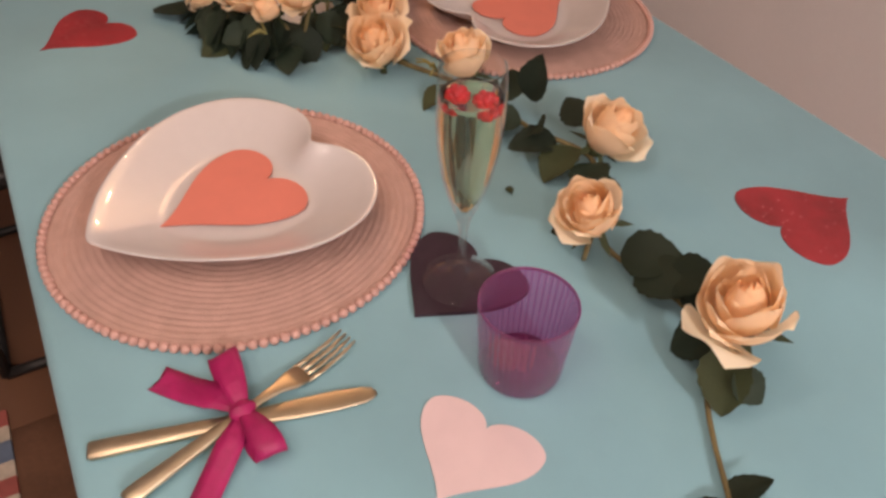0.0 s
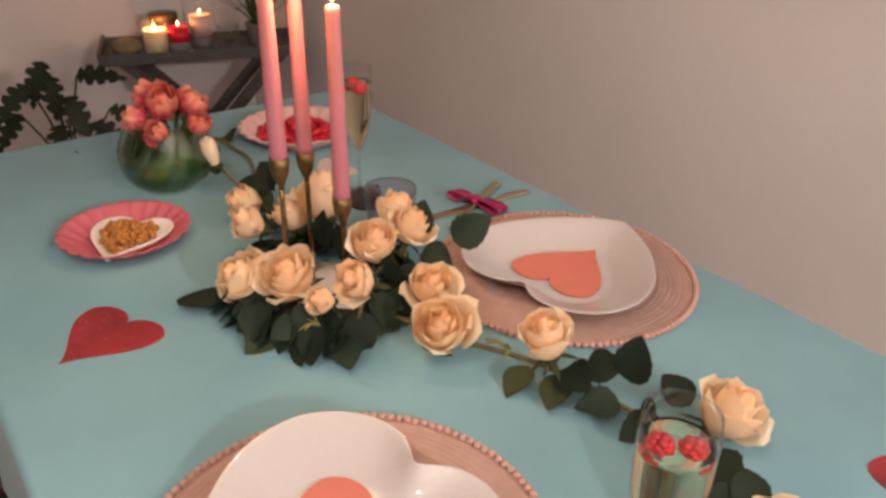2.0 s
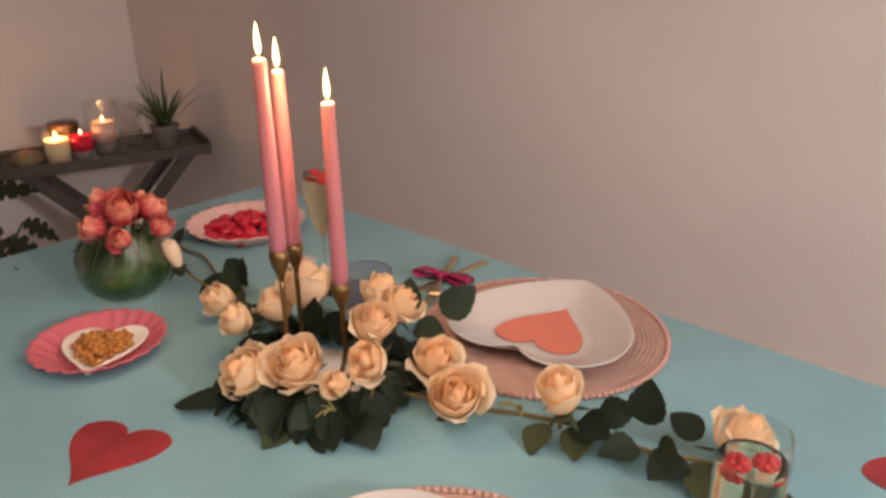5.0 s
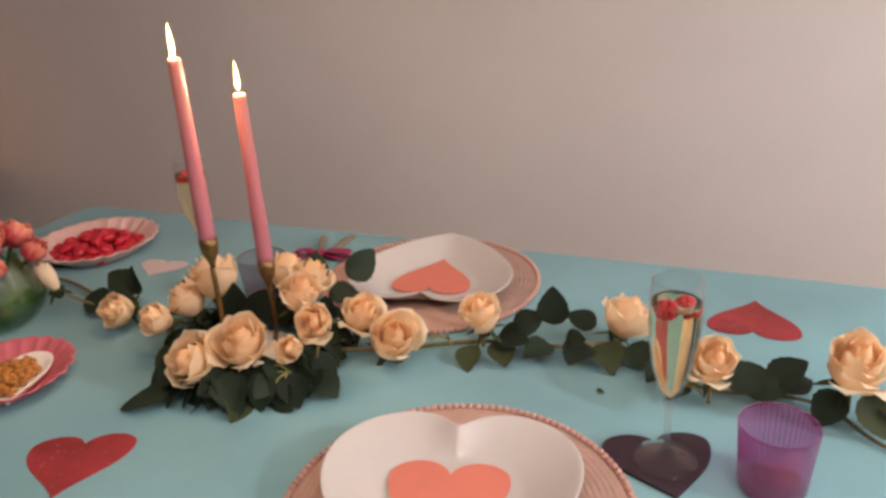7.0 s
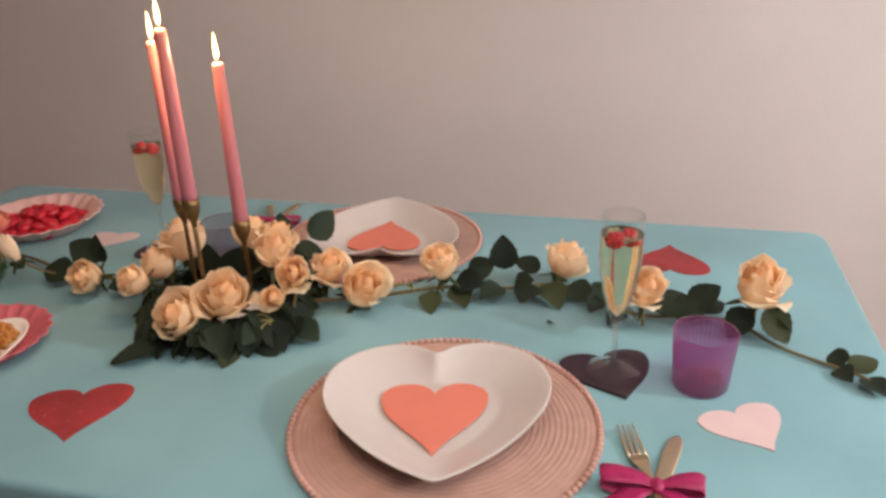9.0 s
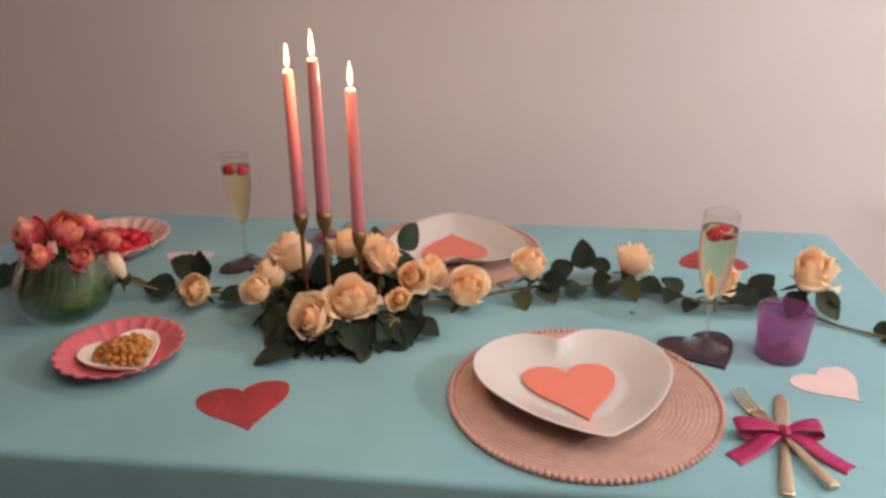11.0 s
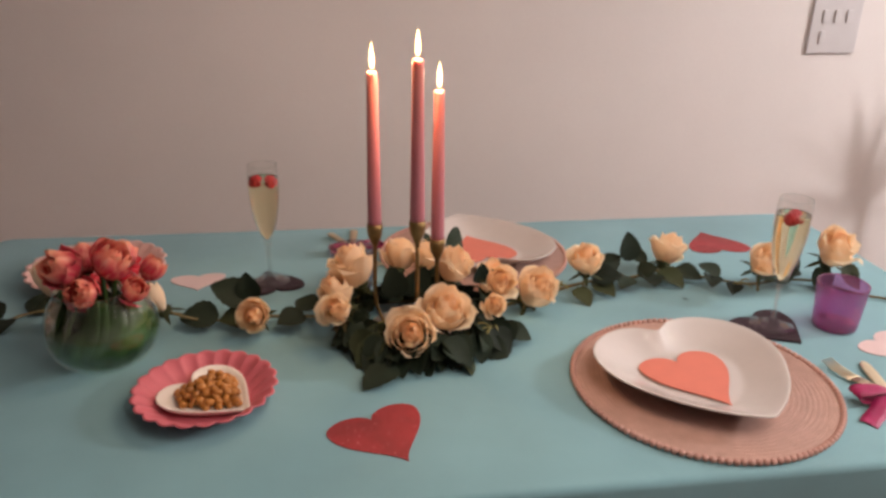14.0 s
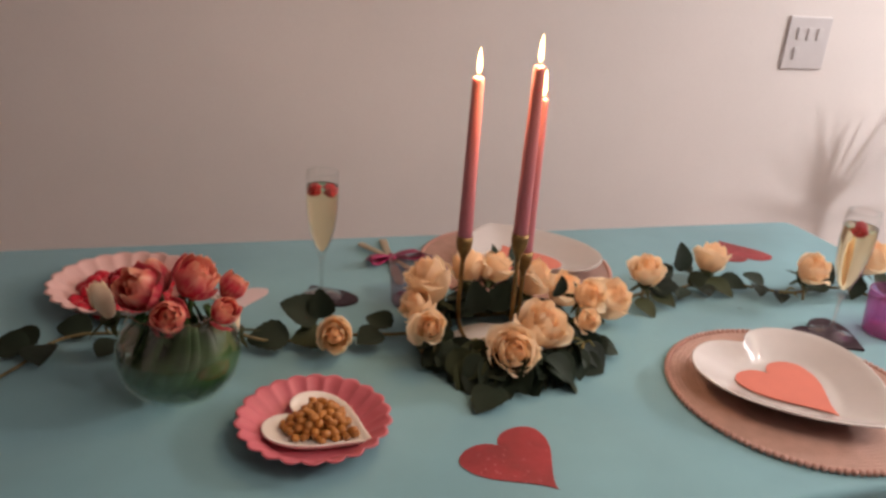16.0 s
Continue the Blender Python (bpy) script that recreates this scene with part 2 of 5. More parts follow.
M_SPRIG = mat("yellow_green_twig", (0.30, 0.27, 0.09), 0.6, vary=0.3, scale=60, fine=600, bump=0.2)
M_STEM = mat("rose_stem", (0.16, 0.125, 0.05), 0.6, vary=0.35, scale=60, fine=600, bump=0.2)
M_TULIP = mat("coral_tulip", (0.70, 0.085, 0.11), 0.5, vary=0.25, scale=70, fine=500, bump=0.15, sss=0.15, alt=(0.58, 0.035, 0.075), island=True)
ramp_over(M_TULIP, [(0.0, (0.58, 0.035, 0.085)), (1.0, (0.98, 0.60, 0.36)), (0.58, (0.64, 0.060, 0.105)), (0.82, (0.90, 0.34, 0.24))], "height", 0.0385, 0.75)


def streaked(m, colour, amount):
    """Long streaks from a petal's foot to its tip."""
    n, l = m.node_tree.nodes, m.node_tree.links
    b = n["Principled BSDF"]
    old = b.inputs["Base Color"].links[0].from_socket
    co = n.new("ShaderNodeTexCoord")
    mp = n.new("ShaderNodeMapping")
    mp.inputs["Scale"].default_value = (1, 1, 0.16)
    tex = n.new("ShaderNodeTexNoise")
    tex.inputs["Scale"].default_value, tex.inputs["Detail"].default_value = 190, 2
    ramp = n.new("ShaderNodeValToRGB")
    ramp.color_ramp.elements[0].position, ramp.color_ramp.elements[1].position = 0.40, 0.74
    ramp.color_ramp.elements[1].color = (amount, amount, amount, 1)
    mx = n.new("ShaderNodeMix")
    mx.data_type = "RGBA"
    l.new(co.outputs["Object"], mp.inputs[0])
    l.new(mp.outputs[0], tex.inputs["Vector"])
    l.new(tex.outputs["Fac"], ramp.inputs[0])
    l.new(ramp.outputs[0], mx.inputs["Factor"])
    l.new(old, mx.inputs["A"])
    mx.inputs["B"].default_value = (*colour, 1)
    l.new(mx.outputs["Result"], b.inputs["Base Color"])
    return m


streaked(M_TULIP, (0.95, 0.58, 0.44), 0.50)
let_through(M_TULIP, 0.35)
M_GREEN = mat("tulip_green", (0.034, 0.088, 0.018), 0.45, vary=0.35, scale=30, fine=300, bump=0.1)
M_PINKDISH = mat("pink_card_dish", (0.54, 0.13, 0.165), 0.5, vary=0.08, scale=25, fine=400, bump=0.08)
M_PALEDISH = mat("blush_card_dish", (0.72, 0.45, 0.42), 0.5, vary=0.08, scale=25, fine=400, bump=0.08)
M_WHITE = mat("white_ceramic", (0.82, 0.77, 0.72), 0.35, vary=0.05, scale=25, fine=300, bump=0.03)
M_NUT = mat("roasted_nut", (0.36, 0.145, 0.030), 0.36, vary=0.35, scale=90, fine=700, bump=0.25, island=True)
M_SWEET = mat("red_foil_sweet", (0.46, 0.014, 0.032), 0.28, vary=0.3, scale=120, fine=500, bump=0.5, bump_scale=160, island=True)
M_SWITCH = mat("switch_plastic", (0.60, 0.565, 0.575), 0.4, vary=0.04, scale=20, fine=300)
M_METAL = mat("black_metal", (0.012, 0.011, 0.011), 0.45, vary=0.3, scale=40)
M_GREYWOOD = mat("grey_wash_wood", (0.085, 0.070, 0.068), 0.55, vary=0.3, scale=18, fine=160, bump=0.2)
M_POT = mat("grey_pot", (0.17, 0.15, 0.14), 0.6, vary=0.15, scale=30, fine=300, bump=0.1)
M_SOIL = mat("soil", (0.035, 0.024, 0.017), 0.95, vary=0.4, scale=90, bump=0.5)
M_SPIKE = mat("spiky_leaf", (0.065, 0.105, 0.035), 0.5, vary=0.35, scale=30, fine=300, bump=0.1)
M_DKLEAF = mat("dark_leaf", (0.022, 0.029, 0.016), 0.42, vary=0.4, scale=25, fine=200, bump=0.1, island=True, spec=0.2)
M_CREAM = mat("cream_wax", (0.80, 0.62, 0.38), 0.5, vary=0.06, scale=30, sss=0.2)
M_REDGLASS = mat("red_candle_glass", (0.72, 0.015, 0.045), 0.15, vary=0.1, scale=30, sss=0.1)
M_AMBER = mat("amber_jar", (0.06, 0.028, 0.012), 0.2, vary=0.3, scale=30)
M_PINKWAX = mat("blush_wax", (0.80, 0.50, 0.42), 0.5, vary=0.06, scale=30, sss=0.2)
M_BASKET = mat("straw_basket", (0.24, 0.165, 0.10), 0.8, vary=0.3, scale=60, fine=600, bump=0.5)
M_RUGS = [mat("rug_" + n, c, 0.95, vary=0.2, scale=60, fine=1200, bump=0.6) for n, c in
          (("red", (0.35, 0.09, 0.075)), ("cream", (0.50, 0.42, 0.33)), ("blue", (0.13, 0.17, 0.24)))]
M_LENS = glow("spot_lens", (1.0, 0.84, 0.73), 80.0)

# ---- building helpers ----


def obj(name, bm, material, smooth=True, parent=None, label=""):
    me = bpy.data.meshes.new(name)
    bmesh.ops.recalc_face_normals(bm, faces=bm.faces[:])
    bm.to_mesh(me)
    bm.free()
    me.materials.append(material)
    for p in me.polygons:
        p.use_smooth = smooth
    ob = new(name, me)
    if parent:
        ob.parent = parent
    if label:
        ob["label"] = label
    return ob


def part(name, bm, material, parent, label="", smooth=True):
    return obj(name, bm, material, smooth, parent, label)


def share(name, mesh, m, parent):
    ob = new(name, mesh)
    ob.parent = parent
    ob.matrix_basis = m
    return ob


def thing(name, label, category, group="", at=(0, 0, 0), turn=0.0):
    ob = new(name)
    ob.empty_display_size = 0.02
    ob.matrix_basis = pose(*at, 0, 0, turn)
    return tagged(ob, label, category, group)


def box(bm, x0, x1, y0, y1, z0, z1, bevel=0.0):
    v = bmesh.ops.create_cube(bm, size=1)["verts"]
    for a in v:
        a.co = Vector(((x0 + x1) / 2 + a.co.x * (x1 - x0), (y0 + y1) / 2 + a.co.y * (y1 - y0), (z0 + z1) / 2 + a.co.z * (z1 - z0)))
    if bevel:
        es = list({e for a in v for e in a.link_edges})
        bmesh.ops.bevel(bm, geom=es, offset=bevel, segments=2, affect="EDGES", profile=0.6)
    return bm


def boxes(*args, bevel=0.0):
    bm = bmesh.new()
    for a in args:
        box(bm, *a, bevel=bevel)
    return bm


def loft(bm, rings, closed=True, cap=True):
    """Joins rings of points, all of one length, with quads."""
    vs = [[bm.verts.new(p) for p in r] for r in rings]
    n = len(rings[0])
    for a, b in zip(vs, vs[1:]):
        for i in range(n if closed else n - 1):
            j = (i + 1) % n
            bm.faces.new((a[i], a[j], b[j], b[i]))
    if cap and closed:
        bm.faces.new(vs[0][::-1])
        bm.faces.new(vs[-1])
    return bm


def lathe(profile, n=48, bm=None, at=(0, 0, 0), wave=None):
    """Turns a profile of (radius, height) round the z axis; wave(angle, i) scales the radius. Open ends at radius 0 close to a point."""
    bm = bm or bmesh.new()
    rows = []
    for i, (r, z) in enumerate(profile):
        if r < 1e-6:
            rows.append([bm.verts.new((at[0], at[1], at[2] + z))])
            continue
        row = []
        for k in range(n):
            a = 2 * math.pi * k / n
            s = r * (wave(a, i) if wave else 1)
            row.append(bm.verts.new((at[0] + s * math.cos(a), at[1] + s * math.sin(a), at[2] + z)))
        rows.append(row)
    for a, b in zip(rows, rows[1:]):
        for k in range(n):
            j = (k + 1) % n
            if len(a) == 1 and len(b) == 1:
                continue
            if len(a) == 1:
                bm.faces.new((a[0], b[j], b[k]))
            elif len(b) == 1:
                bm.faces.new((a[k], a[j], b[0]))
            else:
                bm.faces.new((a[k], a[j], b[j], b[k]))
    return bm


def spline(pts, n=8):
    """A smooth line through the points."""
    p = [Vector(q) for q in pts]
    p = [2 * p[0] - p[1]] + p + [2 * p[-1] - p[-2]]
    out = []
    for a, b, c, d in zip(p, p[1:], p[2:], p[3:]):
        for k in range(n):
            t = k / n
            out.append(0.5 * (2 * b + (c - a) * t + (2 * a - 5 * b + 4 * c - d) * t * t + (3 * b - a - 3 * c + d) * t ** 3))
    return out + [p[-2]]


def tube(bm, pts, r, n=8, taper=1.0, side=None, flat=1.0):
    """A rod along the points; r may be a list. flat squashes it against the direction side."""
    rings = []
    for i, p in enumerate(pts):
        d = (Vector(pts[min(i + 1, len(pts) - 1)]) - Vector(pts[max(i - 1, 0)])).normalized()
        up = Vector(side) if side else (Vector((0, 0, 1)) if abs(d.z) < 0.9 else Vector((1, 0, 0)))
        a = d.cross(up).normalized()
        b = a.cross(d).normalized()
        s = r[i] if isinstance(r, (list, tuple)) else r * (1 + (taper - 1) * i / max(1, len(pts) - 1))
        rings.append([Vector(p) + s * (math.cos(2 * math.pi * k / n) * a + flat * math.sin(2 * math.pi * k / n) * b) for k in range(n)])
    return loft(bm, rings)


def heart(n=96, lobe=0.62, full=0.88):
    """A heart's outline in its own frame: tip at (0, 0), notch at (0, 1), about 1.45 across; lobe: how far the lobes rise over the notch; full: below 1 the sides swell."""
    out = []
    for k in range(n):
        t = math.pi + 2 * math.pi * k / n
        x = 16 * math.sin(t) ** 3
        y = 13 * math.cos(t) - 5 * math.cos(2 * t) - 2 * math.cos(3 * t) - math.cos(4 * t)
        yy = (y + 17) / 22.0
        x = math.copysign(16 * abs(x / 16) ** (full if yy < 1.0 else 1.0), x)
        out.append((x / 22.0, yy if yy < 1 else 1 + (yy - 1) * lobe))
    return out


def heart_at(tip, notch, width, lobe=0.62, full=0.88):
    """The same outline laid on the plane between a tip and a notch, that many metres across."""
    t, q = Vector(tip), Vector(notch)
    ax = q - t
    ln = ax.length
    ax.normalize()
    sd = Vector((ax.y, -ax.x))
    return [t + ax * (y * ln) + sd * (x * width / 1.4545) for x, y in heart(96, lobe, full)]


def facing(d, up=(0, 0, 1)):
    """A turn that brings z to d and keeps x near the horizontal."""
    z = Vector(d).normalized()
    x = Vector(up).cross(z)
    x = Vector((1, 0, 0)) if x.length < 1e-3 else x.normalized()
    y = z.cross(x)
    return Matrix((x, y, z)).transposed().to_4x4()


# ---- the room ----


def wall(name, x0, x1, y0, y1, z0, z1, label):
    return tagged(obj(name, boxes((x0, x1, y0, y1, z0, z1)), M_WALL, False), label, "wall", kind="structure")


wall("wall_north", END_X - 0.12, RIGHT_X + 0.12, WALL_Y, WALL_Y + 0.12, 0, CEIL, "long plain wall in warm off-white paint behind the table")
wall("wall_east", RIGHT_X, RIGHT_X + 0.12, FRONT_Y, WALL_Y, 0, CEIL, "plain off-white painted wall of the room, out of view")
wall("wall_south", END_X - 0.12, RIGHT_X + 0.12, FRONT_Y - 0.12, FRONT_Y, 0, CEIL, "plain off-white painted wall of the room, out of view")
DOOR_Y0, DOOR_Y1 = -0.75, 0.10
wl = obj("wall_west", boxes((END_X - 0.12, END_X, DOOR_Y1, WALL_Y, 0, CEIL), (END_X - 0.12, END_X, FRONT_Y, DOOR_Y0, 0, CEIL),
                            (END_X - 0.12, END_X, DOOR_Y0, DOOR_Y1, 2.05, CEIL)), M_WALL, False)
tagged(wl, "end wall in off-white paint with a dark doorway", "wall", kind="structure")
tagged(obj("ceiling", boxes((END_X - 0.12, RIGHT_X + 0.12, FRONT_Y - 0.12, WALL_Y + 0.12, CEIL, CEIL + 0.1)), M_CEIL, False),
       "plain unseen ceiling with recessed spots, greyed to cut bounced light", "ceiling", kind="structure")
floor = tagged(obj("floor", boxes((END_X - 1.2, RIGHT_X + 0.12, FRONT_Y - 0.12, WALL_Y + 0.12, -0.1, -0.012)), M_GAP, False),
               "dark brown wooden board floor", "floor", kind="structure")
# the door frame round the opening, and the unlit passage behind it
df = tagged(obj("door_1", boxes((END_X - 0.122, END_X + 0.018, DOOR_Y1 - 0.02, DOOR_Y1 + 0.06, 0, 2.11),
                                (END_X - 0.122, END_X + 0.018, DOOR_Y0 - 0.06, DOOR_Y0 + 0.02, 0, 2.11),
                                (END_X - 0.122, END_X + 0.018, DOOR_Y0 + 0.02, DOOR_Y1 - 0.02, 2.03, 2.11), bevel=0.004), M_TRIM, False),
            "pale painted frame of an open dark doorway", "door frame", kind="structure")
# near-black wall colour stands in for the passage's lack of light
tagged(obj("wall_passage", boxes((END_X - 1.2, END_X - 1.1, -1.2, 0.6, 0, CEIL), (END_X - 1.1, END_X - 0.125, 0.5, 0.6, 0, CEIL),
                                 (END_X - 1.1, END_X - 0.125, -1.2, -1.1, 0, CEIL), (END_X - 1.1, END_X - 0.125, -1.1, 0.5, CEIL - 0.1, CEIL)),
           M_PASSAGE_SHADE, False), "walls of the unlit passage behind the doorway, coloured near black as shade", "wall", kind="structure")
bb = boxes((END_X + 0.002, RIGHT_X, WALL_Y - 0.014, WALL_Y - 0.001, 0, 0.09), (END_X + 0.001, END_X + 0.014, DOOR_Y1 + 0.062, WALL_Y - 0.016, 0, 0.09), bevel=0.003)
tagged(obj("baseboard", bb, M_TRIM, False), "low painted skirting along the walls", "baseboard", kind="structure")

# ---- table and cloth ----
TX0, TX1, TY0, TY1 = -1.890, -0.116, -0.099, 0.801


def rounded_rect(x0, x1, y0, y1, r, n=8, step=0.03):
    pts = []
    corners = [(x1 - r, y0 + r, -90), (x1 - r, y1 - r, 0), (x0 + r, y1 - r, 90), (x0 + r, y0 + r, 180)]
    for i, (cx, cy, a0) in enumerate(corners):
        for k in range(n + 1):
            a = radians(a0 + 90 * k / n)
            pts.append((cx + r * math.cos(a), cy + r * math.sin(a), math.cos(a), math.sin(a)))
        nx, ny, na = corners[(i + 1) % 4]
        e0 = pts[-1]
        e1 = (nx + r * math.cos(radians(na)), ny + r * math.sin(radians(na)))
        m = int(math.dist(e0[:2], e1) / step)
        for k in range(1, m):
            t = k / m
            pts.append((e0[0] + (e1[0] - e0[0]) * t, e0[1] + (e1[1] - e0[1]) * t, e0[2], e0[3]))
    return pts


def tablecloth():
    base = rounded_rect(TX0, TX1, TY0, TY1, 0.035)
    bm = bmesh.new()
    rings = []
    R = 0.010
    for k in range(6):
        a = radians(18 * k)
        rings.append([(x - nx * R * (1 - math.sin(a)), y - ny * R * (1 - math.sin(a)), TOP - R * (1 - math.cos(a))) for x, y, nx, ny in base])
    for k in range(1, 13):
        d = k / 12
        ring = []
        for i, (x, y, nx, ny) in enumerate(base):
            s = noise.noise((x * 5.0, y * 5.0, 0.3)) * 0.6 + noise.noise((x * 13.0, y * 13.0, 2.0)) * 0.3
            o = (0.006 + 0.030 * d * (0.6 + s)) * d
            ring.append((x + nx * o, y + ny * o, TOP - R - 0.24 * d + 0.01 * s * d))
        rings.append(ring)
    vs = [[bm.verts.new(p) for p in r] for r in rings]
    n = len(base)
    for a, b in zip(vs, vs[1:]):
        for i in range(n):
            bm.faces.new((a[i], a[(i + 1) % n], b[(i + 1) % n], b[i]))
    bm.faces.new(vs[0])
    return tagged(obj("tablecloth", bm, M_CLOTH), "turquoise cotton tablecloth hanging over the table's edges", "tablecloth")


tablecloth()
tb = thing("dining_table", "long wooden dining table under a turquoise cloth", "table")
part("tabletop", boxes((TX0 + 0.012, TX1 - 0.012, TY0 + 0.012, TY1 - 0.012, TOP - 0.042, TOP - 0.002), bevel=0.004), M_GREYWOOD, tb, smooth=False)
for x in (TX0 + 0.07, TX1 - 0.07):
    for y in (TY0 + 0.07, TY1 - 0.07):
        part("leg", boxes((x - 0.035, x + 0.035, y - 0.035, y + 0.035, 0, TOP - 0.042), bevel=0.004), M_GREYWOOD, tb, smooth=False)


# ---- paper hearts ----
def paper_heart(name, tip, notch, width, material, label, z=TOP, thick=0.0012, full=0.88, group=""):
    bm = bmesh.new()
    pts = heart_at(tip, notch, width, full=full)
    rings = [[(p.x, p.y, z + h) for p in pts] for h in (0.0003, thick)]
    loft(bm, rings)
    ob = obj(name, bm, material, False)
    return tagged(ob, label, "paper heart", group)


paper_heart("paper_heart", (-1.113, -0.025), (-1.154, 0.065), 0.130, M_RED, "dark red glitter card heart lying on the cloth", group="paper hearts")
paper_heart("paper_heart", (-0.396, 0.693), (-0.396, 0.592), 0.130, M_RED, "dark red glitter card heart lying on the cloth", group="paper hearts")
paper_heart("paper_heart", (-0.294, 0.126), (-0.330, 0.190), 0.104, M_PALE, "pale pink paper heart beside the cutlery", group="paper hearts")
paper_heart("paper_heart", (-1.444, 0.498), (-1.451, 0.557), 0.098, M_PALE, "pale pink paper heart beside the far coaster", group="paper hearts")

# ---- placemats ----
BEAD = bmesh.new()
bmesh.ops.create_icosphere(BEAD, subdivisions=2, radius=0.0046)
BEAD_MESH = bpy.data.meshes.new("bead")
BEAD.to_mesh(BEAD_MESH)
BEAD.free()
BEAD_MESH.materials.append(M_BEAD)
for p_ in BEAD_MESH.polygons:
    p_.use_smooth = True


def placemat(cx, cy, label):
    t = thing("placemat", label, "placemat", "placemats", (cx, cy, TOP))
    prof = [(0, 0.005)]
    rings = 26
    for k in range(rings):
        r0, r1 = 0.181 * k / rings, 0.181 * (k + 1) / rings
        for q in (0.12, 0.5, 0.88):
            prof.append((r0 + (r1 - r0) * q, 0.0042 + (0.0019 if q == 0.5 else 0.0)))
    prof += [(0.183, 0.004), (0.183, 0.001), (0, 0.001)]
    part("woven_disc", lathe(prof, 96), M_MAT, t)
    n = 126
    for k in range(n):
        a = 2 * math.pi * k / n
        share("bead", BEAD_MESH, pose(0.186 * math.cos(a), 0.186 * math.sin(a), 0.0046, 0, 0, 57 * k), t)
    return t


placemat(-0.6730, 0.1030, "round woven blush placemat with a beaded edge")
placemat(-0.920, 0.617, "round woven blush placemat beside the far wall")


# ---- heart plates ----
def heart_plate(tip, notch, width, label):
    t = thing("heart_plate", label, "plate", "heart plates")
    prof = [(0.25, 0.0066), (0.55, 0.0066), (0.60, 0.0085), (0.70, 0.0150), (0.80, 0.0215), (0.90, 0.0285), (0.97, 0.0340), (0.995, 0.0362), (1.0, 0.0372), (0.997, 0.0382), (0.988, 0.0383),
            (0.965, 0.0372), (0.90, 0.0326), (0.80, 0.0255), (0.70, 0.0189), (0.62, 0.0138), (0.585, 0.0119), (0.55, 0.0109), (0.50, 0.0106), (0.25, 0.0104)]
    def softened(pts, times):
        for _ in range(times):
            pts = [(pts[i - 1] + pts[i] * 2 + pts[(i + 1) % len(pts)]) / 4 for i in range(len(pts))]
        return pts

    # half the outline from tip to notch: along the axis, across it
    half = spline([(0, 0, 0), (0.085, 0.15, 0), (0.22, 0.315, 0), (0.40, 0.46, 0), (0.57, 0.548, 0), (0.74, 0.575, 0), (0.90, 0.54, 0), (1.03, 0.43, 0), (1.10, 0.27, 0), (1.085, 0.12, 0), (1.0, 0, 0)], 6)
    ax = Vector(notch) - Vector(tip)
    sd = Vector((ax.y, -ax.x)) * (width / (1.15 * ax.length))
    base = [Vector(tip) + ax * u + sd * v for u, v, _ in half] + [Vector(tip) + ax * u - sd * v for u, v, _ in half[-2:0:-1]]
    base = softened(base, 2)
    c = Vector(tip) + ax * 0.64
    bm = bmesh.new()
    rings = []
    for s, z in prof:
        ring = []
        soft_base = softened(base, int(max(0.0, 1.0 - s) * 60 + max(0.0, 0.80 - s) * 190))
        for p in soft_base:
            d = p - c
            q = d * s
            ring.append((c.x + q.x, c.y + q.y, TOP + z))
        rings.append(ring)
    loft(bm, rings)
    part("dish", bm, M_PLATE, t)
    return t


heart_plate((-0.648, -0.042), (-0.704, 0.197), 0.282, "white glazed heart-shaped plate on a blush placemat")
heart_plate((-0.931, 0.756), (-0.891, 0.508), 0.278, "white glazed heart-shaped plate on the far placemat")
paper_heart("coral_heart", (-0.668, 0.024), (-0.694, 0.140), 0.134, M_CORAL, "coral paper heart lying in the plate", TOP + 0.0125, 0.0016)
paper_heart("coral_heart", (-0.923, 0.690), (-0.903, 0.574), 0.134, M_CORAL, "coral paper heart lying in the far plate", TOP + 0.0125, 0.0016)


# ---- coasters, flutes and tumblers ----
def coaster(tip, notch, width, label):
    ob = paper_heart("coaster", tip, notch, width, M_FELT, label, TOP, 0.0045, full=0.66)
    return tagged(ob, label, "coaster", "heart coasters")


coaster((-0.460, 0.195), (-0.494, 0.279), 0.122, "dark plum felt heart coaster under a flute")
coaster((-1.327, 0.564), (-1.305, 0.488), 0.106, "dark plum felt heart coaster under the far flute")


def raspberry(bm, c, r, seed):
    rnd = random.Random(seed)
    for k in range(26):
        z = 1 - 2 * (k + 0.5) / 26
        a = k * 2.39996
        q = math.sqrt(1 - z * z)
        m = Matrix.Translation(Vector(c) + Vector((q * math.cos(a), q * math.sin(a), z)) * r * 0.72)
        bmesh.ops.create_icosphere(bm, subdivisions=1, radius=r * rnd.uniform(0.36, 0.44), matrix=m)


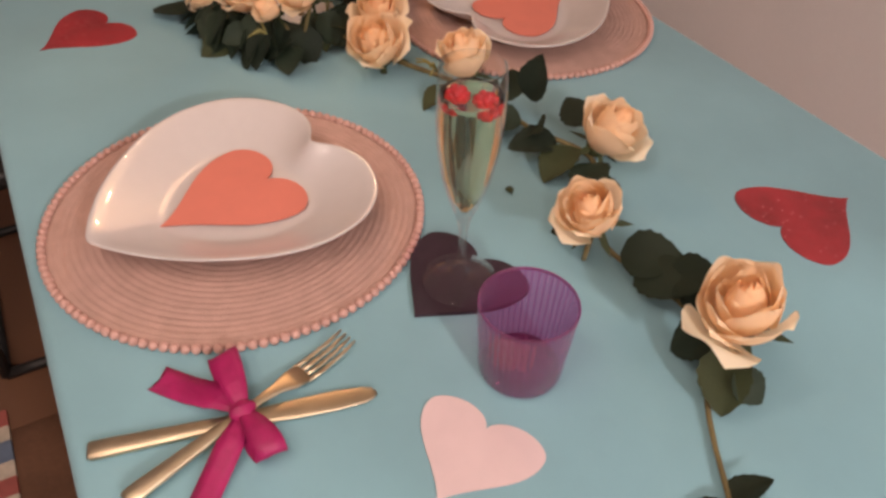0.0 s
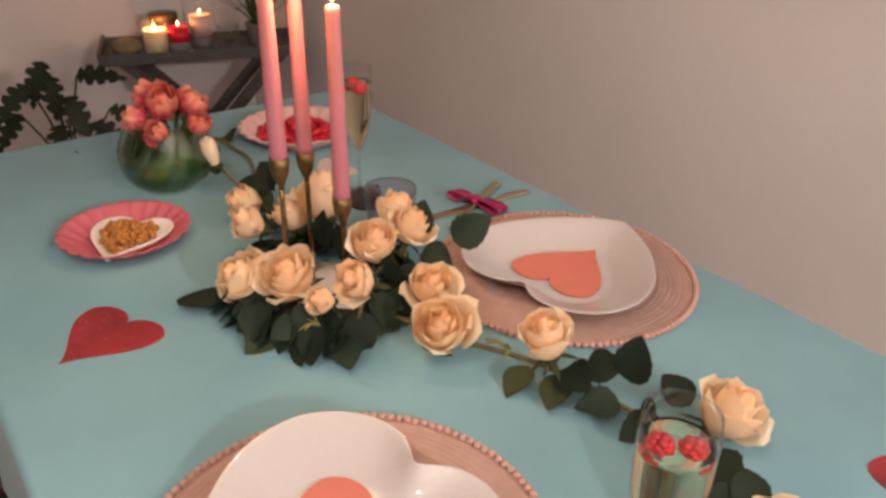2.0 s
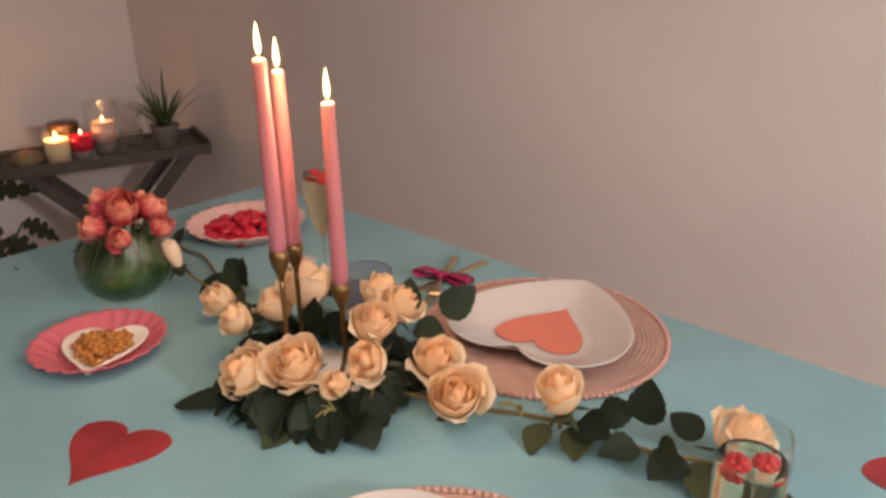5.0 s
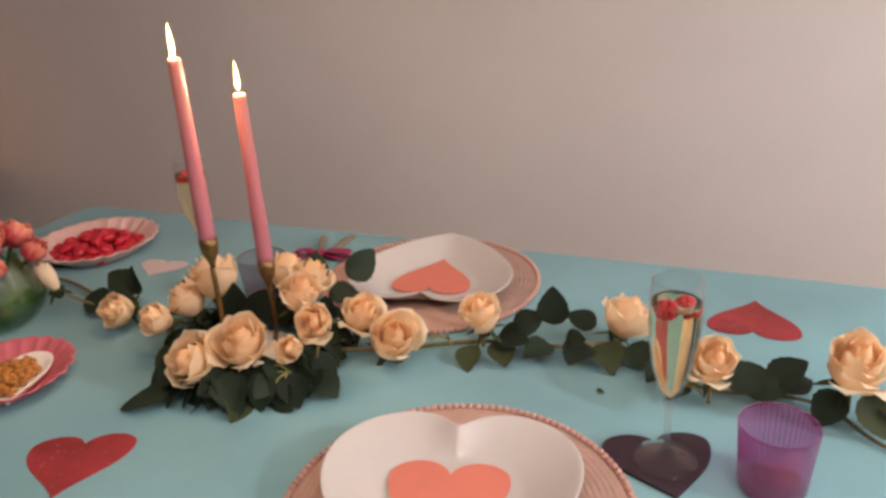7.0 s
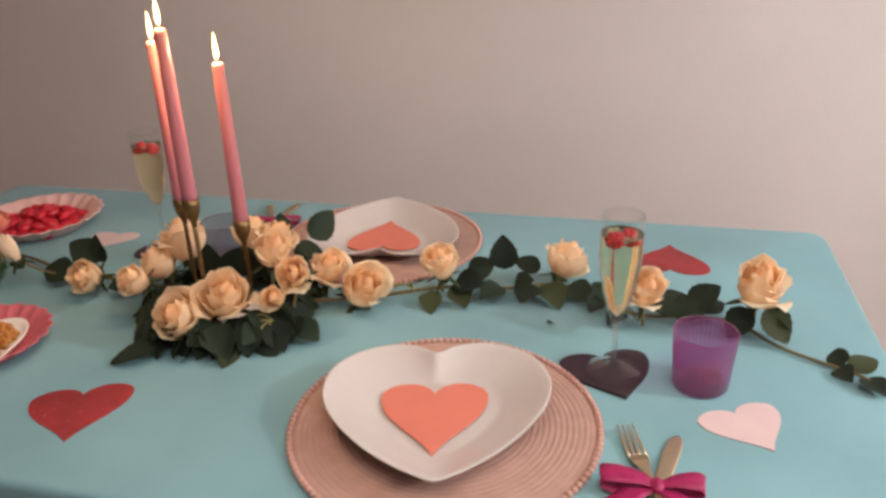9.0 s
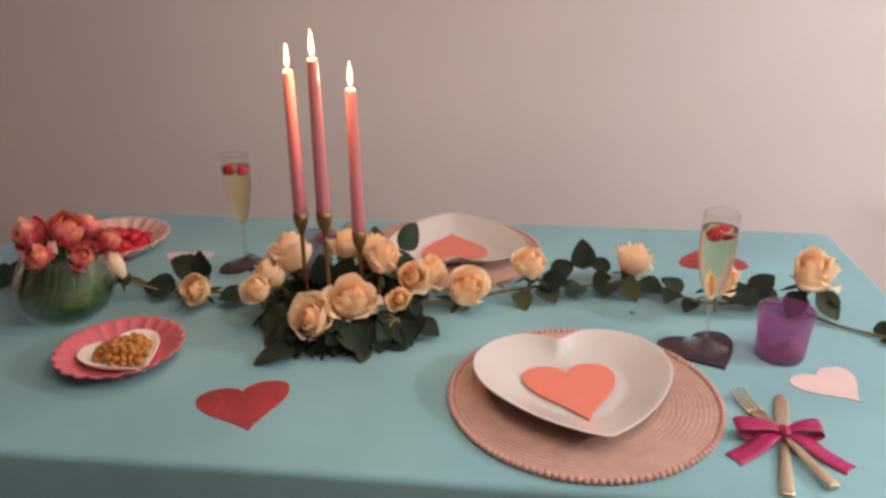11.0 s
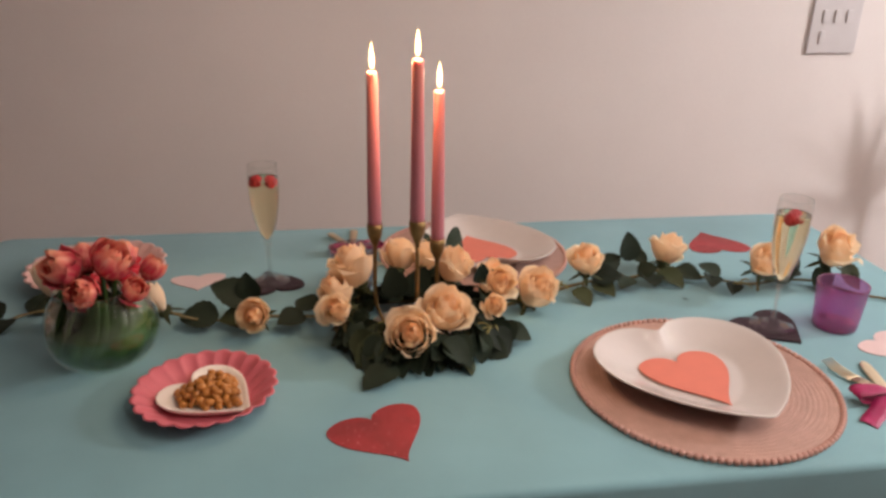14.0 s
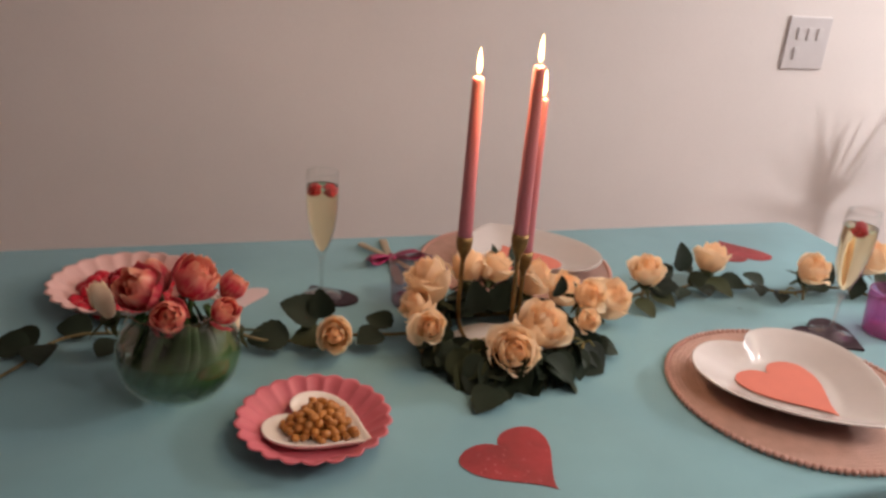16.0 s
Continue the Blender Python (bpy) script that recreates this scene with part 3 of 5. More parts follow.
def flute(x, y, label, seed, turn):
    t = thing("champagne_flute", label, "champagne flute", "champagne flutes", (x, y, TOP + 0.0036), turn)
    t.matrix_basis = t.matrix_basis @ Matrix.Scale(1.045, 4)
    foot = [(0, 0.0005), (0.030, 0.0005), (0.0335, 0.0012), (0.0335, 0.0022), (0.020, 0.0040), (0.008, 0.0075), (0.0044, 0.0130)]
    stem = [(0.0044, 0.0130), (0.0039, 0.020), (0.0036, 0.040), (0.0040, 0.062), (0.0058, 0.0718)]
    bowl = [(0.0058, 0.0718), (0.0066, 0.0744), (0.0130, 0.092), (0.0200, 0.116), (0.0245, 0.145), (0.0262, 0.170), (0.0258, 0.195), (0.0245, 0.214), (0.0236, 0.2146), (0.0236, 0.2125)]
    for name, prof, glass in (("bowl", bowl, M_GLASS), ("stem", stem, M_STEMGLASS), ("foot", foot, M_GLASS)):
        g = part(name, lathe(prof, 48), glass, t, "clear thin glass" if name == "bowl" else "")
        g.visible_shadow = False
    fill = [(0, 0.0794), (0.0038, 0.0815), (0.0109, 0.0935), (0.0182, 0.1173), (0.0228, 0.145), (0.0246, 0.170), (0.0244, 0.186), (0.0241, 0.1905), (0.0232, 0.1900), (0, 0.1896)]
    w = part("wine", lathe(fill, 48), M_WINE, t, "pale golden sparkling wine")
    w.visible_shadow = False
    for k, (dx, dy, dz) in enumerate(((-0.0108, 0.001, 0.1850), (0.0108, -0.001, 0.1838))):
        bm = bmesh.new()
        raspberry(bm, (dx, dy, dz), 0.0100, seed + k)
        part("raspberry", bm, M_BERRY, t)
    return t


flute(-0.479, 0.253, "champagne flute with raspberries on a felt coaster", 1, 50)
flute(-1.316, 0.517, "champagne flute with raspberries beside the far wall", 7, 4)


def tumbler(x, y, label, glass):
    t = thing("tumbler", label, "tumbler", "glass tumblers", (x, y, TOP))
    outer = [(0, 0.0), (0.030, 0.0), (0.0335, 0.0015), (0.0350, 0.006), (0.0362, 0.03), (0.0383, 0.057), (0.0395, 0.073), (0.0402, 0.079), (0.0398, 0.0802)]
    inner = [(0.0384, 0.0800), (0.0382, 0.0778)]
    g = part("glass", lathe(outer + inner, 176, wave=lambda a, i: 1 + (0.012 * math.cos(44 * a) if 3 <= i <= 6 else 0)), glass, t)
    part("base", lathe([(0, 0.0012), (0.0310, 0.0016), (0.0335, 0.0045), (0.0318, 0.0085), (0, 0.0075)], 64), glass, t, "thick glass bottom")
    return t


tumbler(-0.3690, 0.2470, "ribbed purple glass tumbler beside a flute", M_PURPLE)
tumbler(-1.166, 0.481, "ribbed pale lilac glass tumbler behind the roses", M_LILAC)


# ---- cutlery tied with a bow ----
def blade_bar(path, widths, heights, bm=None):
    """A flat bar whose width and height change along the way."""
    bm = bm or bmesh.new()
    rings = []
    for i, p in enumerate(path):
        d = Vector(path[min(i + 1, len(path) - 1)]) - Vector(path[max(0, i - 1)])
        d.normalize()
        s = d.cross(Vector((0, 0, 1))).normalized()
        u = s.cross(d)
        w, h = widths[i] / 2, heights[i] / 2
        rings.append([Vector(p) + s * (w * math.copysign(abs(math.cos(a)) ** 0.6, math.cos(a))) + u * (h * math.copysign(abs(math.sin(a)) ** 0.6, math.sin(a)))
                      for a in (2 * math.pi * k / 12 for k in range(12))])
    return loft(bm, rings)


def along(a, b, fr, zs):
    a, b = Vector(a), Vector(b)
    return [Vector((*(a + (b - a) * f), z)) for f, z in zip(fr, zs)]


def strip(pts, width, side, thick=0.0007):
    """A ribbon along the points, lying across the direction side."""
    bm = bmesh.new()
    rings = []
    s = Vector(side).normalized()
    for i, p in enumerate(pts):
        d = (Vector(pts[min(i + 1, len(pts) - 1)]) - Vector(pts[max(0, i - 1)])).normalized()
        c = (s - d * s.dot(d)).normalized()
        u = d.cross(c) * thick / 2
        w = width[i] / 2 if isinstance(width, (list, tuple)) else width / 2
        p = Vector(p)
        rings.append([p - c * w - u, p - c * w * 0.3 - u * 1.0 + u * 1.5, p + c * w * 0.3 - u, p + c * w - u, p + c * w + u, p + c * w * 0.3 + u, p - c * w * 0.3 + u * 2.5, p - c * w + u])
    return loft(bm, rings)


def cutlery_set(at, turn, label, fat=1.0, trail=1.0):
    """Knife and fork crossed under a bow; their own frame has the bow at the origin and the tips towards +y."""
    m = pose(at[0], at[1], TOP, 0, 0, turn)
    k = thing("table_knife", "brushed gold table knife tied with a ribbon", "knife", "cutlery")
    k.matrix_basis = m
    a, b = (-0.026, -0.112), (0.025, 0.101)
    fr = (0, 0.01, 0.06, 0.3, 0.5, 0.545, 0.57, 0.70, 0.85, 0.95, 0.985, 1.0)
    part("knife_body", blade_bar(along(a, b, fr, [0.0035] * 12), (0.013, 0.0165, 0.0165, 0.0135, 0.0115, 0.0105, 0.015, 0.0185, 0.0195, 0.0165, 0.011, 0.004),
                                 (0.004, 0.0055, 0.006, 0.006, 0.0055, 0.005, 0.003, 0.0024, 0.0022, 0.002, 0.0018, 0.0014)), M_GOLD, k)
    f = thing("table_fork", "brushed gold table fork tied with a ribbon", "fork", "cutlery")
    f.matrix_basis = m
    a, b = (0.030, -0.096), (-0.035, 0.103)
    zs = (0.0075, 0.0075, 0.0078, 0.0085, 0.0095, 0.010, 0.0090, 0.0065, 0.0045)
    fr = (0, 0.012, 0.06, 0.3, 0.45, 0.56, 0.64, 0.70, 0.77)
    part("fork_body", blade_bar(along(a, b, fr, zs), (0.012, 0.015, 0.015, 0.0118, 0.0085, 0.0075, 0.011, 0.0195, 0.0225),
                                (0.004, 0.0052, 0.0055, 0.005, 0.0045, 0.004, 0.003, 0.0022, 0.002)), M_GOLD, f)
    d = (Vector(b) - Vector(a)).normalized()
    s = Vector((d.y, -d.x))
    for q in (-1.5, -0.5, 0.5, 1.5):
        o = s * q * 0.0062
        p = [Vector((*(Vector(a) + (Vector(b) - Vector(a)) * fq + o * g), z)) for fq, z, g in ((0.755, 0.0046, 1.0), (0.82, 0.0040, 1.0), (0.92, 0.0060, 0.98), (1.0, 0.0105, 0.94))]
        part("tine", blade_bar(p, (0.0040, 0.0036, 0.0032, 0.0016), (0.002, 0.002, 0.0018, 0.0012)), M_GOLD, f)
    r = thing("ribbon_bow", label, "bow", "bows")
    r.matrix_basis = m
    for sx, up in ((-1, 0.016), (1, 0.017)):
        e, lift = (0.054, 0.002) if sx < 0 else (0.043, 0.006)
        loop = spline([(0, 0, 0.014), (sx * 0.020, lift * 0.5, 0.021), (sx * e, lift, 0.021), (sx * (e + 0.004), lift, 0.013), (sx * e * 0.8, lift * 0.7, 0.0075), (sx * 0.016, 0.0, 0.011), (0, 0, 0.0135)], 5)
        wd = [0.008 + fat * (0.0165 if sx < 0 else 0.0160) * min(1, math.sin(math.pi * i / (len(loop) - 1)) * 1.3) for i in range(len(loop))]
        part("loop", strip(loop, wd, (0.10 * sx, 1, 0.15)), M_RIBBON, r)
        ex, ey = (0.072 * trail, -0.050 * trail) if sx < 0 else (0.063 * trail, -0.057 * trail)
        tail = spline([(0, 0, 0.013), (sx * ex * 0.3, ey * 0.25, 0.0125), (sx * ex * 0.6, ey * 0.58, 0.006), (sx * ex * 0.88, ey * 0.87, 0.0025), (sx * ex, ey, 0.002)], 5)
        bm = strip(tail, [0.008 + (0.0165 if sx < 0 else 0.0140) * min(1, i / 6) for i in range(len(tail))], (0.8 * sx, 1, 0.1))
        # the swallow-tail cut
        end = Vector(tail[-1])
        vs = sorted(bm.verts, key=lambda v: (v.co - end).length)[:8]
        dd = (Vector(tail[-1]) - Vector(tail[-3])).normalized()
        for v in vs:
            if (v.co - end).length > 0.006:
                v.co += dd * 0.009
            else:
                v.co -= dd * 0.003
        part("tail", bm, M_RIBBON, r)
    bm = bmesh.new()
    bmesh.ops.create_uvsphere(bm, u_segments=14, v_segments=10, radius=1)
    for v in bm.verts:
        v.co = Vector((v.co.x * 0.0085 * (1 + 0.12 * math.sin(5 * v.co.y)), v.co.y * 0.0110 + 0.001 * math.sin(v.co.x * 9), 0.0145 + v.co.z * 0.0060 * (1 + 0.10 * math.cos(7 * v.co.x))))
    part("knot", bm, M_RIBBON, r)


cutlery_set((-0.425, 0.028), 0, "magenta satin ribbon bow round gold cutlery")
cutlery_set((-1.162, 0.652), 190, "magenta satin ribbon bow round the far cutlery", 1.35, 0.6)

# ---- candle holder and candles ----
ch = thing("candle_holder", "three-armed aged brass candle holder among the roses", "candle holder")
part("base", lathe([(0, 0), (0.072, 0), (0.074, 0.003), (0.072, 0.008), (0.02, 0.0105), (0, 0.011)], 48, at=(-1.075, 0.302, TOP)), M_WHITE, ch, "pale round base plate")
CUPS = [(x, y, z - 0.238) for x, y, z in FLAMES]
for x, y, z in CUPS:
    foot = Vector((-1.075 + (x + 1.075) * 0.75, 0.302 + (y - 0.302) * 0.75, TOP + 0.0092))
    part("stem", tube(bmesh.new(), spline([foot, (x, y, TOP + 0.05), (x, y, z - 0.03)], 6), 0.0034, 10), M_BRASS, ch)
    part("cup", lathe([(0, -0.036), (0.0034, -0.036), (0.0042, -0.030), (0.0066, -0.024), (0.0106, -0.015), (0.0122, -0.004), (0.0120, 0.006), (0.0111, 0.006), (0.0110, -0.004), (0, -0.006)],
                      32, at=(x, y, z)), M_BRASS, ch)
for (x, y, z), (fx, fy, fz) in zip(CUPS, FLAMES):
    c = thing("taper_candle", "tall lit pink taper candle in a brass cup", "candle", "taper candles", (x, y, z - 0.005))
    h = fz - z + 0.005
    part("wax", lathe([(0, 0.0), (0.0106, 0.0), (0.0108, 0.02), (0.0096, h * 0.5), (0.0080, h - 0.006), (0.0074, h - 0.001), (0.0056, h), (0.003, h - 0.002), (0, h - 0.002)], 32), M_WAX_LIT, c)
    part("wick", tube(bmesh.new(), [(0, 0, h - 0.003), (0.0004, 0, h + 0.004), (0.001, 0.0004, h + 0.008)], 0.0008, 6), M_WICK, c)
    fl = part("flame", lathe([(0, 0.003), (0.0018, 0.006), (0.0031, 0.011), (0.0033, 0.016), (0.0026, 0.024), (0.0014, 0.032), (0.0005, 0.038), (0, 0.041)], 20, at=(0, 0, h)), M_FLAME, c, "bright candle flame")
    fl.visible_shadow = False


# ---- rose garland ----
def petal(bm, r, h, z0, half, a0, curl, lean, seed, point=0.0, roll=0.0):
    """One cupped petal, half degrees to either side of the angle a0; it bulges below and closes in or rolls out above."""
    rnd = random.Random(seed)
    nu, nv = 10, 9
    ph, skew = rnd.uniform(0, 6.28), rnd.uniform(-0.16, 0.16)
    rows = []
    for j in range(nv + 1):
        v = j / nv
        row = []
        for i in range(nu + 1):
            u = -1 + 2 * i / nu
            wid = (0.52 + 0.48 * math.sin(min(1.0, v * 1.7) * math.pi * 0.5)) * math.sqrt(max(0.0, 1 - (0.93 * max(0.0, v - 0.45) / 0.55) ** 2.6))
            a = a0 + math.radians(half) * u * wid
            rr = r * (0.34 + 0.66 * math.sin(min(1.0, v * 1.45) * math.pi * 0.5)) + lean * v * v
            rr += curl * max(0, v - 0.62) ** 1.5 * 5.0 + roll * abs(u) ** 3 * v * v * (1.2 - 0.6 * v) + 0.0011 * math.sin(3.3 * u + ph) * v * v + 0.0012 * u * v
            w = u - skew
            top = 1 - 0.05 * w * w - point * 0.5 * abs(w) ** 1.2
            z = z0 + h * v * top - curl * max(0, v - 0.72) ** 1.4 * 4.5 - roll * 0.5 * abs(u) ** 3 * v ** 3 + 0.0011 * math.sin(4.5 * u + ph * 2) * v * v
            row.append(bm.verts.new((rr * math.cos(a), rr * math.sin(a), z)))
        rows.append(row)
    for a, b in zip(rows, rows[1:]):
        for i in range(nu):
            bm.faces.new((a[i], a[i + 1], b[i + 1], b[i]))


def mesh_of(name, bm, material):
    me = bpy.data.meshes.new(name)
    bm.to_mesh(me)
    bm.free()
    me.materials.append(material)
    for p in me.polygons:
        p.use_smooth = True
    return me


def swirl(name, material, turns, r0, r1, h, seed):
    """The rolled heart of a flower: one sheet wound round itself."""
    bm = bmesh.new()
    q = random.Random(seed)
    ph = q.uniform(0, 6)
    n = int(turns * 22)
    rows = []
    for j in range(6):
        v = j / 5
        row = []
        for i in range(n + 1):
            f = i / n
            a = ph + f * turns * 6.2832
            r = (r0 + (r1 - r0) * f) * (0.60 + 0.62 * math.sin(math.pi * v) ** 0.8 - 0.14 * v)
            row.append(bm.verts.new((r * math.cos(a), r * math.sin(a), h * v * (1 - 0.10 * (f - 0.4) ** 2 - 0.05 * math.sin(2.5 * a + ph)))))
        rows.append(row)
    for a, b in zip(rows, rows[1:]):
        for i in range(n):
            bm.faces.new((a[i], a[i + 1], b[i + 1], b[i]))
    return mesh_of(name, bm, material)


def petals(name, material, rows, point=0.0):
    """Meshes for each row of petals, four of a kind."""
    out = []
    for k, (r, h, z0, half, curl, lean, roll) in enumerate(rows):
        kin = []
        for s in range(4):
            bm = bmesh.new()
            petal(bm, r * (0.96 + 0.035 * s), h * (1.04 - 0.035 * s), z0, half, 0.0, curl * (0.55 + 0.3 * s), lean * (0.8 + 0.15 * s), 300 + 40 * k + s, point if k >= len(rows) - 2 else point * 0.4,
                  roll * (0.5 + 0.35 * s))
            kin.append(mesh_of(name, bm, material))
        out.append(kin)
    return out


CORES = [swirl("rose", M_ROSE, 3.6, 0.0010, 0.0118, 0.0462, s) for s in (3, 11, 19, 27)]
BUDS = [swirl("rose_bud", M_PETAL, 2.0, 0.002, 0.0105, 0.043, s) for s in (5, 8)]
ROWS_R = petals("petal", M_ROSE, [(0.0122, 0.0470, 0.0, 80, 0.0004, -0.0040, 0.0), (0.0162, 0.0466, 0.0, 78, 0.0012, -0.0036, 0.0006), (0.0203, 0.0450, -0.001, 72, 0.0016, -0.0032, 0.0010),
                                  (0.0238, 0.0425, -0.002, 66, 0.0026, -0.0022, 0.0024), (0.0264, 0.0400, -0.003, 58, 0.0044, 0.0012, 0.0042)], 0.15)
BUD_P = petals("petal", M_PETAL, [(0.0135, 0.041, 0.0, 66, 0.0, -0.0045, 0.0)])
b_ = lathe([(0, -0.012), (0.004, -0.011), (0.0085, -0.005), (0.012, 0.001), (0.0115, 0.003), (0, 0.003)], 12)
for k_ in range(5):
    a_ = 6.283 * k_ / 5
    v_ = [b_.verts.new((q * math.cos(a_ + w), q * math.sin(a_ + w), z)) for q, w, z in ((0.010, -0.35, 0.0), (0.010, 0.35, 0.0), (0.021, 0.14, -0.005), (0.030, 0.0, -0.010), (0.021, -0.14, -0.005))]
    b_.faces.new(v_)
CALYX = mesh_of("calyx", b_, M_LEAFB)


def leaf_mesh(seed, material, wide=0.84):
    """An oval leaf one unit long, base at the origin, along x; folded on its midrib, with fine teeth."""
    rnd = random.Random(seed)
    bm = bmesh.new()
    n = 12
    rows = []
    droop, fold, wavy = rnd.uniform(0.08, 0.22), rnd.uniform(0.05, 0.16), rnd.uniform(0, 6)
    for i in range(n + 1):
        s = i / n
        w = wide * 0.5 * (math.sin(math.pi * min(1, s ** 0.80)) ** 0.75 if 0 < s < 1 else 0.0) * (1 - 0.10 * s)
        w *= 1 + (0.05 if i % 2 else -0.03)
        z = -droop * s * s
        row = []
        for q in (-1, -0.55, 0, 0.55, 1):
            row.append(bm.verts.new((s, q * w, z + fold * abs(q) * w * 2 + 0.02 * math.sin(7 * s + wavy + 2 * q) * abs(q))))
        rows.append(row)
    for a, b in zip(rows, rows[1:]):
        for k in range(4):
            bm.faces.new((a[k], a[k + 1], b[k + 1], b[k]))
    bmesh.ops.remove_doubles(bm, verts=bm.verts[:], dist=1e-5)
    return mesh_of("leaf", bm, material)


LEAVES = [leaf_mesh(s, M_LEAF) for s in range(5)] + [leaf_mesh(s + 20, M_LEAFB, 0.80) for s in range(3)]


def leaf_at(parent, base, d, up, length, kind=None, rnd=random):
    x = Vector(d).normalized()
    low = (TOP + 0.003 - base[2]) / length + 0.13
    if x.z < low:
        x = Vector((x.x, x.y, min(low, 0.6))).normalized()
    z = Vector(up)
    z = z - x * z.dot(x)
    z = z.normalized() if z.length > 1e-3 else Vector((0, 0, 1))
    y = z.cross(x)
    m = Matrix((x, y, z)).transposed().to_4x4()
    m.translation = Vector(base)
    mesh = LEAVES[kind] if kind is not None else LEAVES[rnd.randrange(len(LEAVES))]
    return share("leaf", mesh, m @ Matrix.Scale(length, 4), parent)


def rose_at(parent, c, d, size, seed, spread=1.0):
    """A rose whose middle stands at c and opens towards d; size is its width in metres."""
    rnd = random.Random(seed)
    k = size / 0.0640
    m = Matrix.Translation(c) @ facing(d) @ pose(0, 0, 0, 0, 0, rnd.uniform(0, 360)) @ Matrix.Scale(k, 4) @ pose(0, 0, -0.022)
    core = share("rose", CORES[seed % 4], m, parent)
    for row, n in zip(ROWS_R, (3, 3, 4, 4 if seed % 3 else 5, (1 + seed % 3) if spread > 0.5 else 1)):
        s = rnd.uniform(0, 360)
        for q in range(n):
            share("petal", row[rnd.randrange(4)], pose(0, 0, 0, 0, 0, s + 360 * q / n + rnd.uniform(-14, 14)) @ pose(0, 0, rnd.uniform(-0.002, 0.0015), rnd.uniform(-4, 4), rnd.uniform(-4, 4) * spread, 0), core)
    share("calyx", CALYX, pose(0, 0, -0.004), core)
    return core


def bud_at(parent, c, d, size, seed):
    m = Matrix.Translation(c) @ facing(d) @ Matrix.Scale(size / 0.042, 4) @ pose(0, 0, -0.02)
    core = share("rose_bud", BUDS[seed % 2], m, parent)
    for q in range(4):
        share("petal", BUD_P[0][q % 3], pose(0, 0, 0, 0, 0, 90 * q + 17 * seed), core)
    share("calyx", CALYX, pose(0, 0, -0.003), core)
    return core


gar = thing("rose_garland", "long garland of peach artificial roses with dark green leaves", "garland")
STEMS = [
    [(-0.96, 0.33, 0.770), (-0.87, 0.375, 0.762), (-0.79, 0.415, 0.763), (-0.72, 0.435, 0.766), (-0.65, 0.445, 0.764), (-0.575, 0.475, 0.762), (-0.51, 0.435, 0.762),
     (-0.445, 0.398, 0.762), (-0.37, 0.412, 0.760), (-0.31, 0.405, 0.759), (-0.268, 0.362, 0.756), (-0.235, 0.338, 0.755), (-0.196, 0.314, 0.756), (-0.165, 0.292, 0.757), (-0.150, 0.262, 0.757)],
    [(-1.17, 0.33, 0.772), (-1.24, 0.345, 0.766), (-1.32, 0.362, 0.762), (-1.40, 0.352, 0.764), (-1.445, 0.335, 0.785), (-1.463, 0.325, 0.806)],
    [(-1.40, 0.352, 0.763), (-1.48, 0.395, 0.762), (-1.57, 0.425, 0.759), (-1.631, 0.421, 0.760), (-1.682, 0.423, 0.760), (-1.720, 0.404, 0.758), (-1.746, 0.356, 0.756), (-1.773, 0.317, 0.756), (-1.80, 0.275, 0.755)],
]
for pts in STEMS:
    part("stem", tube(bmesh.new(), spline(pts, 6), 0.0033, 8, 0.65), M_STEM, gar)
ring_pts = [(-1.072 + 0.125 * math.cos(a), 0.305 + 0.10 * math.sin(a), 0.764 + 0.006 * math.sin(3 * a)) for a in (6.2832 * k / 24 for k in range(25))]
part("stem", tube(bmesh.new(), ring_pts, 0.0045, 8), M_STEM, gar)

# middle, the way it opens, width
ROSES = [
    ((-1.087, 0.203, 0.800), (-0.10, -0.75, 0.65), 0.086), ((-1.031, 0.238, 0.820), (0.20, -0.40, 0.85), 0.086),
    ((-0.938, 0.280, 0.845), (0.15, -0.80, 0.55), 0.062), ((-0.928, 0.384, 0.805), (0.35, -0.15, 0.85), 0.072),
    ((-0.860, 0.347, 0.796), (0.35, -0.45, 0.78), 0.089), ((-1.002, 0.346, 0.848), (0.35, -0.15, 0.9), 0.074),
    ((-1.085, 0.436, 0.832), (0.15, 0.55, 0.75), 0.072), ((-1.036, 0.432, 0.832), (0.35, 0.2, 0.8), 0.066),
    ((-1.170, 0.368, 0.844), (-0.30, 0.15, 0.85), 0.090), ((-1.196, 0.328, 0.818), (-0.45, -0.10, 0.75), 0.068),
    ((-1.195, 0.259, 0.820), (-0.35, -0.75, 0.55), 0.058), ((-1.325, 0.310, 0.789), (-0.10, -0.85, 0.40), 0.066),
    ((-0.753, 0.412, 0.817), (-0.10, -0.25, 0.9), 0.072), ((-0.563, 0.491, 0.801), (0.35, 0.25, 0.85), 0.077),
    ((-0.442, 0.362, 0.825), (0.10, -0.50, 0.8), 0.070), ((-0.288, 0.392, 0.831), (0.05, -0.35, 0.9), 0.088),
]
for i, (c, d, w) in enumerate(ROSES):
    rose_at(gar, c, d, w, 40 + i, 0.4 if i in (0, 4, 10, 11, 12, 15) else 1.0)
    low = Vector((c[0] * 0.9 - 1.072 * 0.1, c[1] * 0.9 + 0.305 * 0.1, TOP + 0.012)) if i < 11 else Vector((c[0], c[1] + 0.005, TOP + 0.012))
    tip = Vector(c) - Vector(d).normalized() * 0.030 * w / 0.078
    part("stem", tube(bmesh.new(), spline([low, (low + tip) / 2 + Vector((0, 0, 0.004)), tip], 4), 0.0026, 6), M_STEM, gar)
bud_at(gar, (-1.470, 0.318, 0.826), (-0.25, -0.1, 0.9), 0.048, 0)
bud_at(gar, (-1.634, 0.340, 0.852), (-0.25, -0.05, 0.9), 0.052, 1)
